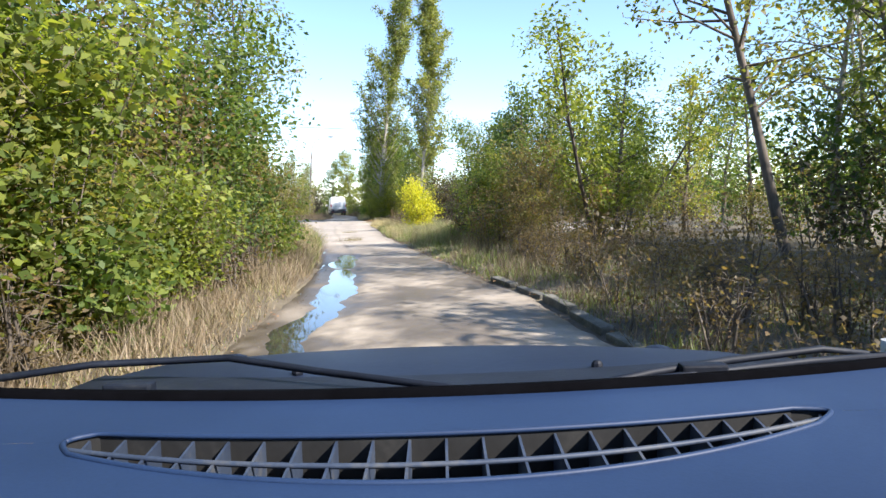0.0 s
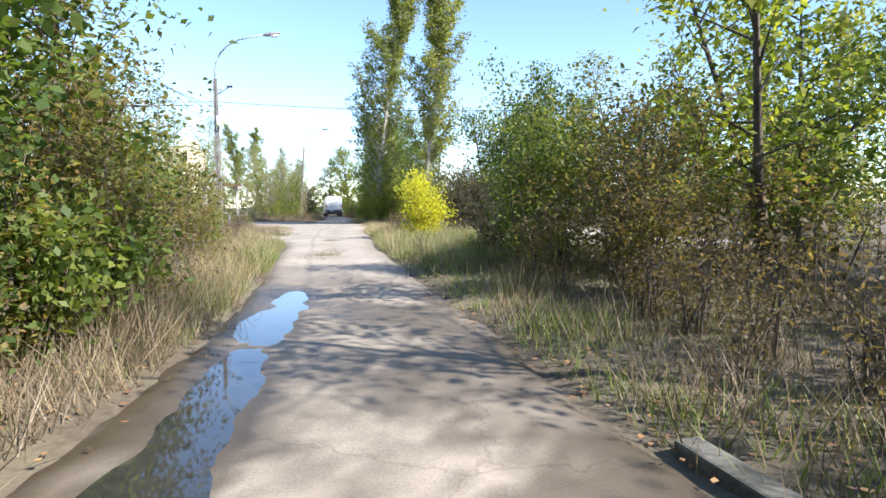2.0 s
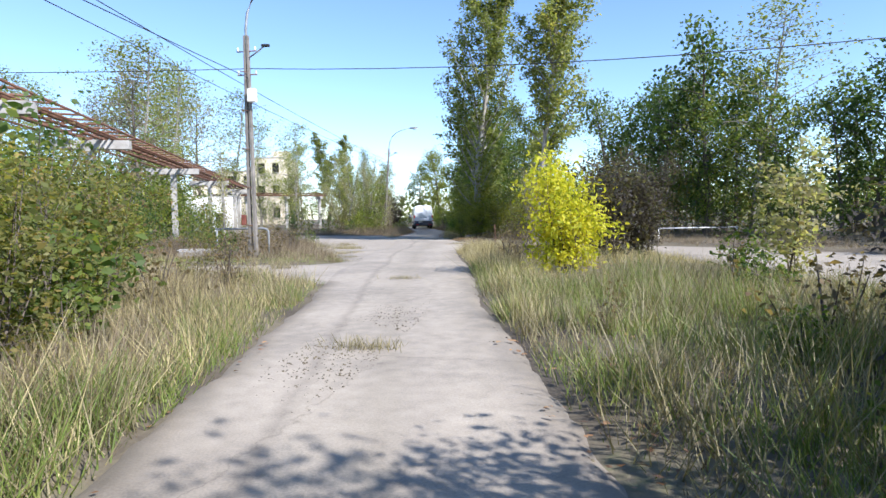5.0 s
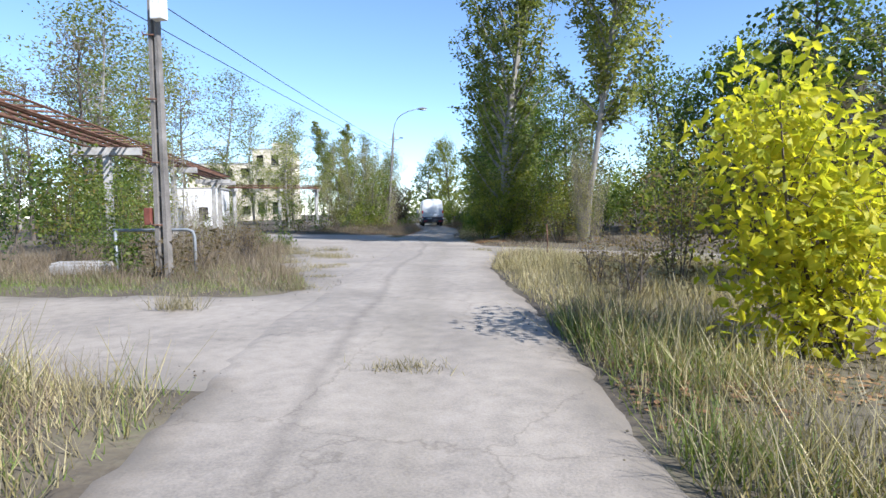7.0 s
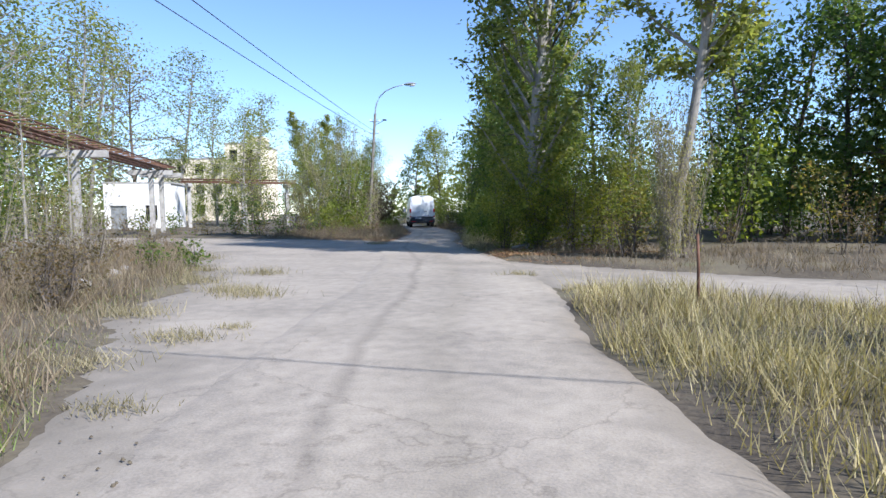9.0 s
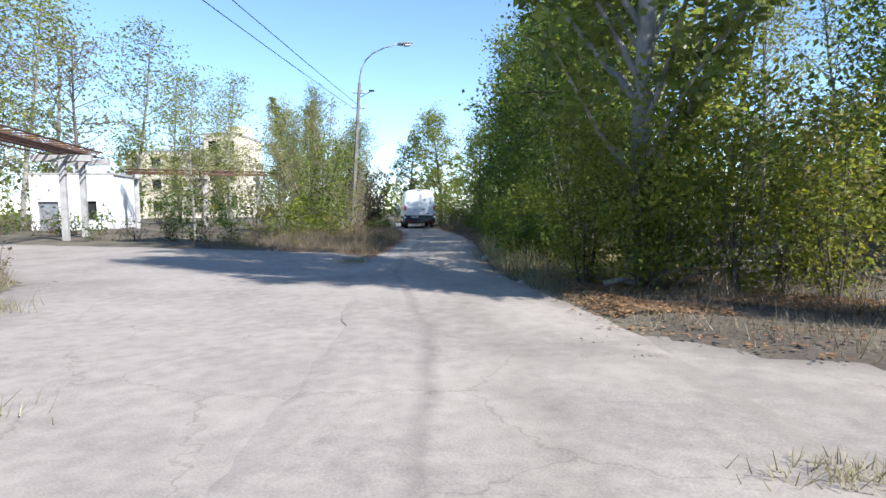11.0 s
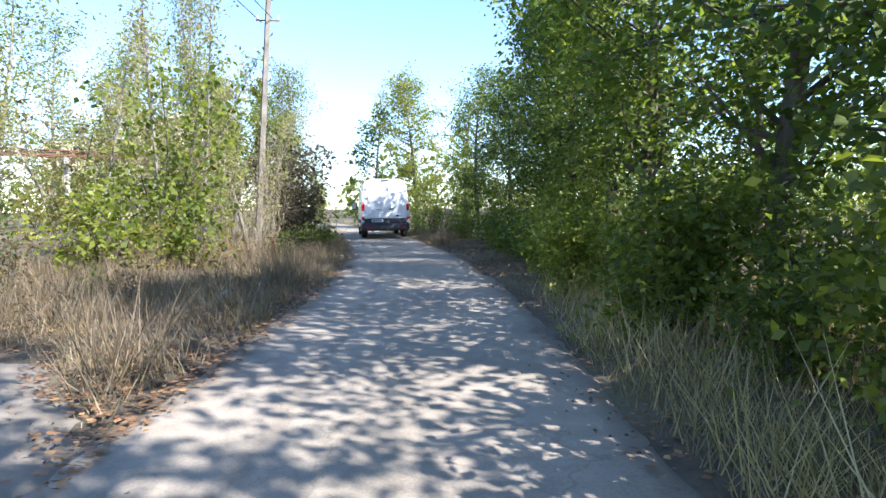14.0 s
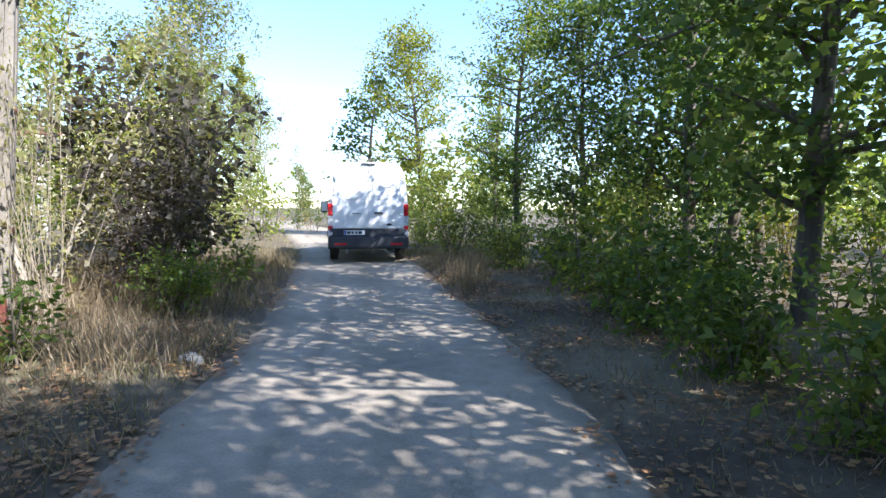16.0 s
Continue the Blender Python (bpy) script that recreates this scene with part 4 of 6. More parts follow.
row(["dryshrub", "dryshrub", "shrub"], (-16, -26), (69.4, 73), 1.2, (0.6, 1.0), 0.5)
row(["plum", "hedge_c"], (-18.6, -21.5), (87, 94), 2.6, (0.5, 0.7), 0.5)
for kind, x, y, size in (("pale", -17.0, 76.9, 1.0), ("pale", -18.4, 77.6, 1.1), ("pale", -16.4, 78.6, 0.9), ("pale", -20.5, 80.5, 1.1), ("pale", -18.2, 74.2, 0.8)):
    set_plant(kind, x, y, size, rnd.uniform(0, 360))
row(["russet", "hedge_c", "dryshrub", "shrub"], (-14.4, -16.2), (66.8, 82), 1.1, (0.22, 0.36), 0.5)
row(["hedge_c", "dark", "russet"], (-16, -29), (69.6, 73.0), 1.6, (0.3, 0.45), 0.5)
# low growth closing the far edges of the open ground
row(["dark", "hedge_a"], (4, 18), (64, 53), 1.3, (0.65, 0.9), 0.8)
row(["dark", "hedge_a"], (3, 22), (71, 60), 1.5, (0.8, 1.1), 1.0)
row(["hedge_c", "dark"], (-23.5, -46), (59.3, 64), 1.4, (0.5, 0.75), 0.7)
row(["hedge_c", "hedge_a"], (-31, -52), (76, 83), 1.6, (0.6, 0.9), 0.8)
row(["hedge_c", "hedge_a"], (-26, -60), (56, 62), 2.6, (0.5, 0.8), 2.0)
row(["hedge_c", "dark"], (-22, -40), (52, 58), 2.8, (0.35, 0.6), 1.5)
row(["dark", "hedge_a"], (16, 24), (40, 74), 2.2, (0.6, 0.9), 2.0)
row(["dark", "hedge_c"], (6, 20), (66, 50), 2.0, (0.55, 0.85), 1.5)
row(["hedge_c", "hedge_a", "russet"], (-13.2, -18.5), (42.5, 52), 1.5, (0.42, 0.62), 0.5)
# behind the yard on the left
row(["hedge_a", "hedge_c", "dark"], (-30, -50), (62, 84), 2.6, (0.5, 0.8), 1.5)
row(["hedge_a", "hedge_c", "dark"], (-28, -46), (88, 98), 2.6, (0.6, 0.9), 1.5)
row(["hedge_a", "dark"], (14, 20), (28, 60), 2.8, (0.6, 0.95), 1.5)
row(["hedge_a", "dark"], (2, 16), (72, 62), 2.6, (0.6, 0.9), 1.5)
row(["hedge_a", "hedge_c"], (-3.5, 2), (90, 64), 2.2, (0.4, 0.6), 1.0)
row(["hedge_a", "dark"], (1, 7), (94, 62), 1.8, (0.8, 1.1), 1.2)
row(["dark", "shrub", "hedge_c"], (-5.0, -7.5), (82, 98), 1.6, (0.4, 0.7), 0.8)
row(["shrub", "dryshrub"], (-4.2, -6.6), (66, 82), 1.3, (0.6, 1.0), 0.6)
for kind, x, y, size in (("thin", -51.4, 89.1, 2.1), ("thin", -46.2, 89.5, 2.25), ("greyed", -44.2, 93.2, 2.1), ("thin", -42.2, 97.6, 2.1), ("thin", -38.6, 99.0, 1.65), ("thin", -36.1, 103.5, 1.7), ("thin", -52.1, 99.2, 2.35),
                         ("greyed", -59.3, 93.8, 2.3), ("thin", -31.7, 95.5, 1.25), ("thin", -27.7, 96.0, 1.1), ("thin", -26.4, 98.3, 1.15), ("greyed", -23.6, 77.0, 0.7), ("thin", -35.1, 55.2, 1.1), ("thin", -31.0, 52.3, 1.15),
                         ("greyed", -27.4, 55.6, 1.0), ("thin", -23.6, 76.2, 0.95), ("thin", -34.2, 69.0, 1.85), ("thin", -38.9, 78.6, 1.95), ("thin", -31.4, 63.8, 1.7), ("greyed", -41.8, 82.6, 1.9), ("thin", -37.0, 74.5, 1.6), ("greyed", -28.6, 60.5, 1.5), ("thin", -57.0, 84.0, 2.0), ("thin", -63.0, 88.0, 2.0)):
    set_plant(kind, x, y, size, rnd.uniform(0, 360), 1.15)
row(["hedge_c", "hedge_a", "dark"], (-16.5, -25), (40, 58), 2.2, (0.5, 0.8), 1.0)
for kind, x, y, size in (("russet", -24.3, 91.8, 1.0), ("hedge_a", -22.6, 89.5, 0.8), ("hedge_c", -21.4, 86.5, 0.7), ("gold", -26.4, 97.5, 0.9)):
    set_plant(kind, x, y, size, rnd.uniform(0, 360))
for x, y, size in ((-26, 97.5, 1.4), (-33, 97, 1.5)):
    set_plant("young", x, y, size, rnd.uniform(0, 360))
row(["dryshrub", "dryshrub", "dryshrub", "vine"], (-12.5, -19), (44.5, 60), 1.0, (0.5, 0.85), 1.0)
row(["hedge_a", "hedge_c", "dark"], (-19.5, -23), (80, 90), 2.2, (0.4, 0.55), 0.8)
for x, y, size, turn in ((-41.0, 132.0, 0.97, 10), (-38.6, 133.5, 0.95, 50), (-43.5, 134, 0.75, 90)):
    set_plant("poplar_b", x, y, size, turn, 1.5)
row(["hedge_b", "hedge_a", "hedge_c"], (-19, -31), (47, 68), 1.6, (0.7, 0.95), 0.8)
row(["hedge_a", "thin", "autumn", "hedge_b"], (-31, -45), (95, 101), 1.8, (0.75, 1.05), 0.8)
row(["dryshrub", "dryshrub", "shrub"], (-33, -42), (79.5, 82.5), 0.8, (0.8, 1.25), 0.6)
row(["dryshrub", "shrub", "bare"], (-30, -43), (76.5, 80), 0.9, (0.7, 1.1), 0.8)
row(["dryshrub"], (-10.2, -13.6), (42.6, 49.5), 0.7, (0.55, 0.95), 0.7)
row(["bare", "dryshrub", "bare"], (-12.6, -17), (45.5, 56), 0.8, (0.45, 0.7), 0.7)
row(["dryshrub", "shrub", "dryshrub"], (-9.6, -12.5), (40.8, 42.4), 0.7, (0.5, 0.8), 0.4)
set_plant("russet", -20.2, 76.0, 1.0, 150, 1.2)
row(["bare", "pale", "dryshrub"], (-14.5, -20), (48.5, 57.5), 1.1, (0.45, 0.75), 0.7)
set_plant("shrub", -12.4, 51.6, 0.6, 0)
set_plant("shrub", -13.0, 51.0, 0.5, 60)
# undergrowth that closes the wood behind the trees on the right
row(["dark", "hedge_a", "hedge_b"], (-4.6, 4.2), (90.5, 68), 1.5, (0.55, 0.85), 0.7)
row(["hedge_a", "dark", "hedge_c"], (-1.5, 9.0), (93.5, 70), 2.0, (0.7, 0.95), 0.9)

thickets()


def far_wood(count, seed):
    """The distant belt of trees all round, too far to pick apart."""
    rng = np.random.default_rng(seed)
    a = rng.uniform(0, 2 * np.pi, 420)
    r = rng.uniform(75, 150, 420)
    cx, cy, h = -10 + r * np.cos(a), 45 + r * 1.15 * np.sin(a), rng.uniform(5, 12, 420)
    keep = (np.abs(cx - np.interp(cy, [60, 160], [-9, -48])) > 9) & (np.abs(cx - np.interp(cy, [60, 170], [-17, -74])) > 6 + 0.05 * (cy - 60))
    cx, cy, h = cx[keep], cy[keep], h[keep]
    pick = rng.integers(0, len(cx), count)
    f = rng.uniform(0.05, 1, count)
    wide = np.sin(np.pi * np.clip(f * 0.85 + 0.12, 0, 1)) * h[pick] * 0.28
    b = rng.uniform(0, 2 * np.pi, count)
    at = np.stack([cx[pick] + wide * np.cos(b) * rng.uniform(0.3, 1.1, count), cy[pick] + wide * np.sin(b), f * h[pick]], -1)
    v, q = leaves(rng, at, 0.85, 0.2, 0.7)
    return tagged(sheet("far_wood", v, q, LEAF["poplar"]), "distant belt of grey-green trees", "wood", kind="stuff")


far_wood(42000, 8)


# ---- grass, weeds and fallen leaves ----
def blades(name, label, count, seed, area, tall, mat, near=(0.05, 3.0), width=0.0055, clump=0.14, lean=0.42, gaps=0.0):
    """Blades in tufts over an area (x from, x to, y from, y to), kept within a distance of the road's edge."""
    rng = np.random.default_rng(seed)
    n = int(count * 0.62) // 9
    cx, cy = rng.uniform(area[0], area[1], n * 8), rng.uniform(area[2], area[3], n * 8)
    d = off_road(cx, cy)
    keep = (d > near[0]) & (d < near[1]) & (wave(cx, cy, 1.3) > gaps - 1)
    cx, cy = cx[keep][:n], cy[keep][:n]
    h = rng.uniform(0.35, 1.0, len(cx)) * (0.72 + 0.5 * wave(cx, cy, 1.1)) * (0.9 + 0.25 * wave(cx, cy, 0.37))
    bx = np.repeat(cx, 9) + rng.normal(size=len(cx) * 9) * clump
    by = np.repeat(cy, 9) + rng.normal(size=len(cx) * 9) * clump
    ok = off_road(bx, by) > near[0] * 0.4
    bx, by = bx[ok], by[ok]
    hh = (np.repeat(h, 9)[ok] * rng.uniform(0.5, 1.1, len(bx)) * tall)[:, None]
    foot = np.stack([bx, by, ground_height(bx, by) - 0.02], -1)
    a = rng.uniform(0, 2 * np.pi, len(bx))
    side = np.stack([np.cos(a), np.sin(a), 0 * a], -1) * width
    tip = rng.normal(size=(len(bx), 3)) * lean
    tip[:, 2] = 1
    top = foot + hh * tip
    v = np.stack([foot - side, foot + side, top + side * 0.15, top - side * 0.15], 1)
    q = np.arange(4 * len(bx)).reshape(-1, 4)
    ob = sheet(name, v.reshape(-1, 3), q, mat)
    return tagged(ob, label, "grass", kind="stuff")


blades("grass", "dry straw-coloured grass beside the lane", 24000, 1, (-9, -1, 19, 38), 0.75, LEAF["grass"], (0.1, 3.2))
blades("grass", "pale straw in the verge grass", 20000, 52, (-9, -1, 22, 38), 0.75, LEAF["straw"], (0.2, 3.6), gaps=0.5)
blades("grass", "brownish weeds in the dry grass", 18000, 31, (-10, -2, 19, 38), 0.85, LEAF["weed"], (0.4, 4.5))
blades("grass", "fresh grass at the edge of the lane", 12000, 32, (-7, -1, 19, 38), 0.55, LEAF["fresh"], (0.05, 1.2), gaps=0.8)
blades("grass", "pale grass beside the lane", 20000, 2, (-3.5, 4, 24, 34.2), 0.8, LEAF["grass"], (0.1, 4.0))
blades("grass", "pale grass on the triangle", 14000, 51, (-5, 4, 37.4, 49), 0.5, LEAF["grass"], (0.1, 4.0), gaps=0.4)
blades("grass", "bright straw grass on the triangle", 26000, 46, (-5, 3, 38, 49.5), 0.52, LEAF["straw"], (0.1, 3.5))
blades("grass", "fresh green grass on the triangle", 16000, 3, (-4, 4, 25, 34), 0.65, LEAF["fresh"], (0.05, 3.0), gaps=0.75)
blades("grass", "brown weeds under the thicket", 26000, 4, (-4.5, 0, 5, 22), 0.75, LEAF["weed"], (0.1, 2.4))
blades("grass", "straw grass under the thicket", 9920, 33, (-4, 0, 3, 22), 0.37, LEAF["grass"], (0.05, 1.6), gaps=0.7)
blades("grass", "dark dry undergrowth", 37200, 5, (1, 9, 5, 27), 0.62, LEAF["weed"], (0.15, 6.0))
blades("grass", "fresh grass in the undergrowth", 14880, 6, (0, 7, 5, 27), 0.45, LEAF["fresh"], (0.1, 4.0), gaps=0.7)
blades("grass", "dry weeds round the pole", 43400, 7, (-20, -6, 40, 60), 0.85, LEAF["weed"], (0.15, 7.0))
blades("grass", "pale grass beside the yard", 22320, 8, (-20, -6, 40, 60), 0.41, LEAF["grass"], (0.05, 4.0), gaps=0.7)
blades("grass", "green grass by the yard", 14000, 9, (-14, -6, 39.3, 44), 0.2, LEAF["fresh"], (0.02, 3.0))
blades("grass", "brown weeds along the second lane", 43400, 10, (-19, -10.5, 64, 86), 0.85, LEAF["weed"], (0.1, 5.0))
blades("grass", "straw grass along the second lane", 16120, 11, (-18, -10.5, 63, 90), 0.37, LEAF["grass"], (0.05, 2.5), gaps=0.7)
blades("grass", "straw grass below the trees", 16120, 12, (-9, -3, 56, 68), 0.41, LEAF["grass"], (0.05, 2.5), gaps=0.7)
blades("grass", "golden dry grass in front of the trees", 16000, 47, (-8, -1.5, 59.5, 70), 0.72, LEAF["straw"], (0.15, 3.6))
blades("grass", "dark undergrowth below the trees", 24800, 13, (-11, 4, 54, 86), 0.25, LEAF["weed"], (0.4, 4.0))
blades("grass", "dark undergrowth behind the side road", 22320, 14, (-5, 14, 44, 60), 0.49, LEAF["weed"], (0.1, 5.0))
blades("grass", "short mixed grass at the edge", 26000, 41, (-3, 5, 4, 33), 0.2, LEAF["fresh"], (0.08, 3.5))
blades("grass", "short brown grass at the edge", 26000, 42, (-7, 4, 4, 36), 0.18, LEAF["weed"], (0.05, 3.0))
blades("grass", "short grass creeping onto the yard", 16000, 43, (-17, -6, 39, 60), 0.14, LEAF["fresh"], (0.0, 2.5))
blades("grass", "short grass creeping onto the yard", 16000, 44, (-17, -5, 34, 60), 0.14, LEAF["grass"], (0.0, 2.0))
blades("grass", "short dry grass by the second lane", 22000, 45, (-17, -5, 58, 84), 0.18, LEAF["weed"], (0.05, 3.0))
blades("grass", "short brown weeds on the far verge", 14000, 48, (-14, -5, 70, 94), 0.2, LEAF["weed"], (0.1, 3.0))
blades("grass", "low green herbs on the far verge", 6000, 49, (-14, -5, 70, 94), 0.16, LEAF["fresh"], (0.1, 3.0), gaps=0.8)
blades("grass", "dry verge grass at the far bend", 14880, 15, (-32, -8, 84, 115), 0.49, LEAF["grass"], (0.1, 4.0))


def tufts(spots, seed):
    """Small clumps that broke through the asphalt."""
    rng = np.random.default_rng(seed)
    vs, qs, n = [], [], 0
    for x, y, r, tall in spots:
        r, tall = r * 0.75, tall * 0.6
        m = int(1000 * r)
        foot = np.stack([x + rng.normal(size=m) * r, y + rng.normal(size=m) * r * 0.55, np.full(m, -0.02)], -1)
        a = rng.uniform(0, 2 * np.pi, m)
        side = np.stack([np.cos(a), np.sin(a), 0 * a], -1) * 0.005
        tip = rng.normal(size=(m, 3)) * 0.5
        tip[:, 2] = 1
        top = foot + tip * tall * rng.uniform(0.4, 1.1, (m, 1))
        vs.append(np.stack([foot - side, foot + side, top + side * 0.2, top - side * 0.2], 1).reshape(-1, 3))
        n += m
    v = np.concatenate(vs)
    return tagged(sheet("grass_tuft", v, np.arange(len(v)).reshape(-1, 4), LEAF["grass"]), "grass tufts growing through the asphalt", "grass", kind="stuff")


tufts([(-3.92, 35.4, 0.25, 0.16), (-2.72, 28.85, 0.25, 0.22), (-9.6, 48.1, 0.45, 0.25), (-8.0, 45.1, 0.15, 0.12), (-8.3, 44.5, 0.35, 0.2), (-7.94, 38.2, 0.25, 0.55),
        (-10.4, 50.8, 0.4, 0.3), (-7.4, 42.4, 0.25, 0.1), (-9.0, 47.6, 0.4, 0.3), (-8.6, 43.4, 0.4, 0.22), (-9.8, 45.8, 0.4, 0.3), (-11.0, 49.2, 0.45, 0.35),
        (-12.2, 51.4, 0.4, 0.35), (-14.2, 54.8, 0.5, 0.35), (-10.9, 62.2, 0.3, 0.25), (-7.3, 40.4, 0.4, 0.2), (-8.8, 40.0, 0.45, 0.22), (-4.9, 50.6, 0.25, 0.2)], 50)


def litter(name, count, seed, area, near):
    rng = np.random.default_rng(seed)
    x, y = rng.uniform(area[0], area[1], count * 6), rng.uniform(area[2], area[3], count * 6)
    d = off_road(x, y)
    keep = (d > near[0]) & (d < near[1]) & (wave(x, y, 0.8) > -0.25)
    x, y = x[keep][:count], y[keep][:count]
    z = np.where(off_road(x, y) < 0, 0.006, ground_height(x, y) + 0.02)
    v, q = leaves(rng, np.stack([x, y, z], -1), 0.062, 0.0, 0.7)
    v[:, 2] = np.repeat(z, 4) + (v[:, 2] - np.repeat(z, 4)) * 0.25 + 0.012
    return tagged(sheet(name, v, q, LEAF["litter"]), "fallen brown leaves along the edge", "leaf litter", kind="stuff")


litter("leaf_litter", 6000, 21, (-12, -3, 52, 88), (-0.3, 2.2))
litter("leaf_litter", 4500, 22, (-20, -10, 62, 86), (-0.25, 2.0))
litter("leaf_litter", 8000, 24, (-6.4, -1.2, 54.8, 58.6), (0.1, 3.0))
litter("leaf_litter", 4000, 25, (-14, -9.5, 63, 84), (-0.2, 1.2))
litter("leaf_litter", 5000, 26, (-13, -7.5, 72, 92), (-0.1, 2.4))
litter("leaf_litter", 2200, 27, (-2.6, 1.4, 34.2, 38), (0.1, 3.0))
blades("grass", "thin dry grass round the planter", 5000, 53, (-3, 4, 34, 38), 0.4, LEAF["grass"], (0.1, 4.0), gaps=0.9)
litter("leaf_litter", 2500, 23, (-8, 6, 6, 30), (-0.2, 1.5))

# ---- poles, wires, ruins ----
RED_RUST = noisy("faded_red_paint", [(0.2, (0.08, 0.03, 0.02)), (0.5, (0.18, 0.055, 0.038)), (0.85, (0.25, 0.1, 0.07))], 5, 40, 0.7, bump=0.2)
POLE = noisy("grey_brown_pole_concrete", [(0.2, (0.1, 0.09, 0.078)), (0.5, (0.2, 0.18, 0.155)), (0.85, (0.32, 0.29, 0.255))], 3, 35, 0.95, bump=0.5)


def lamp_pole(x, y, top, arm, label, box=False, turn=0.0, rise=1.98, tilt=0.0, ladder=0.0):
    """A ladder-like concrete pole with a curved arm, a lamp head and a small bracket."""
    ob = thing("street_lamp", label, "street lamp", (x, y, 0), turn)
    ob.matrix_basis = pose(x, y, 0, 0, tilt, turn)
    for s in (-1, 1):
        bm = bmesh.new()
        lo, hi = 0.1, 0.05
        prism(bm, [(-0.045, -0.08), (0.045, -0.08), (0.045, 0.08), (-0.045, 0.08)], -0.3, top, "z")
        for v in bm.verts:
            f = (v.co.z + 0.3) / (top + 0.3)
            v.co.x = v.co.x * (1 - 0.35 * f) + s * (lo + (hi - lo) * f)
            v.co.y *= 1 - 0.3 * f
        bm.transform(pose(0, 0, 0, 0, 0, ladder))
        part("post", bm, POLE, ob)
    n = int(top / 0.62)
    for k in range(n):
        z = 0.5 + k * 0.62
        bm = block(bmesh.new(), (0.22 * (1 - 0.5 * z / top), 0.06, 0.08), (0, 0, z))
        bm.transform(pose(0, 0, 0, 0, 0, ladder))
        part("rung", bm, POLE, ob)
        if k % 2:
            step = rod(bmesh.new(), [(0.05, -0.09, z), (-0.17, -0.11, z + 0.01), (-0.19, -0.11, z + 0.06)], 0.016, 6)
            step.transform(pose(0, 0, 0, 0, 0, ladder))
            part("foothold", step, RUST, ob, "rusty iron foothold")
    pts = [(0, 0, top - 0.9), (0, 0, top + 0.12 * rise), (0.07, 0, top + 0.36 * rise), (0.26, 0, top + 0.58 * rise), (0.62, 0, top + 0.76 * rise), (1.15, 0, top + 0.89 * rise), (arm - 0.35, 0, top + rise)]
    part("arm", rod(bmesh.new(), pts, [0.045, 0.045, 0.043, 0.04, 0.036, 0.032, 0.028]), GREY_STEEL, ob)
    head = bmesh.new()
    bmesh.ops.create_uvsphere(head, u_segments=12, v_segments=8, radius=1, matrix=pose(arm, 0, top + rise + 0.02, 0, -6, 0) @ Matrix.Diagonal((0.42, 0.13, 0.1, 1)))
    part("lamp_head", head, GREY_STEEL, ob, "grey lamp head")
    lens = bmesh.new()
    bmesh.ops.create_uvsphere(lens, u_segments=10, v_segments=6, radius=1, matrix=pose(arm + 0.12, 0, top + rise - 0.05, 0, -6, 0) @ Matrix.Diagonal((0.24, 0.1, 0.08, 1)))
    part("lens", lens, WHITEWASH, ob, "clouded lamp glass")
    part("bracket", rod(bmesh.new(), [(0, 0, top - 0.75), (0.4, -0.05, top - 0.55), (0.62, -0.08, top - 0.42)], 0.025), GREY_STEEL, ob)
    tip = block(bmesh.new(), (0.26, 0.12, 0.08), (0.7, -0.09, top - 0.38), bevel=0.02)
    part("small_lamp", tip, DARK, ob)
    for z in (top - 0.5, top - 1.25):
        bm = rod(bmesh.new(), [(-0.34, 0, z), (0.34, 0, z)], 0.02, 6)
        part("cross_bar", bm, RUST, ob)
        for s in (-0.3, 0.3):
            bm = rod(bmesh.new(), [(s, 0, z), (s, 0, z + 0.05), (s, 0, z + 0.14)], [0.02, 0.035, 0.02], 8)
            part("insulator", bm, WHITEWASH, ob, "white porcelain insulator")
    if box:
        part("meter_box", block(bmesh.new(), (0.14, 0.12, 0.34), (-0.275, -0.04, 1.3), bevel=0.012), RED_RUST, ob, "rusty red meter box")
        part("junction_box", block(bmesh.new(), (0.26, 0.2, 0.42), (0.22, -0.16, 5.3), bevel=0.02), WHITEWASH, ob, "white junction box")
    return ob


lamp_pole(-10.35, 41.4, 7.25, 2.7, "weathered concrete lamp pole with curved arm in dry weeds", True)
lamp_pole(-15.5, 77.2, 7.72, 2.25, "concrete lamp pole wrapped in dried creeper", False, -4, 1.95, 4.6, 126)


def cable(a, b, sag, r=0.012):
    a, b = Vector(a), Vector(b)
    pts = []
    for k in range(17):
        f = k / 16
        p = a.lerp(b, f)
        p.z -= sag * 4 * f * (1 - f)
        pts.append(p)
    ob = part("overhead_cable", rod(bmesh.new(), pts, r, 5), WIRE)
    return tagged(ob, "thin black overhead cable between poles", "cable", "overhead cables")


cable((-10.3, 41.4, 6.2), (26, 36.5, 6.6), 1.05, 0.013)
cable((-10.3, 41.4, 6.2), (-40, 30, 6.2), 0.5, 0.013)
cable((-7.4, -8, 7.4), (-15.15, 77.15, 6.4), 0.9)
cable((-5.9, -8, 7.5), (-14.85, 77.15, 6.5), 0.9)
cable((-10.3, 41.4, 5.9), (-6.9, -20, 6.6), 0.65)
for x, y, top in ((-6.6, -8.1, 8.0),):
    mast = thing("utility_pole", "tall plain concrete utility pole behind the trees", "utility pole", (x, y, 0))
    part("post", rod(bmesh.new(), [(0, 0, -0.3), (0, 0, top)], [0.17, 0.1], 10), CONCRETE, mast)
    part("cross_arm", block(bmesh.new(), (2.2, 0.1, 0.1), (0, 0, top - 0.6)), RUST, mast)


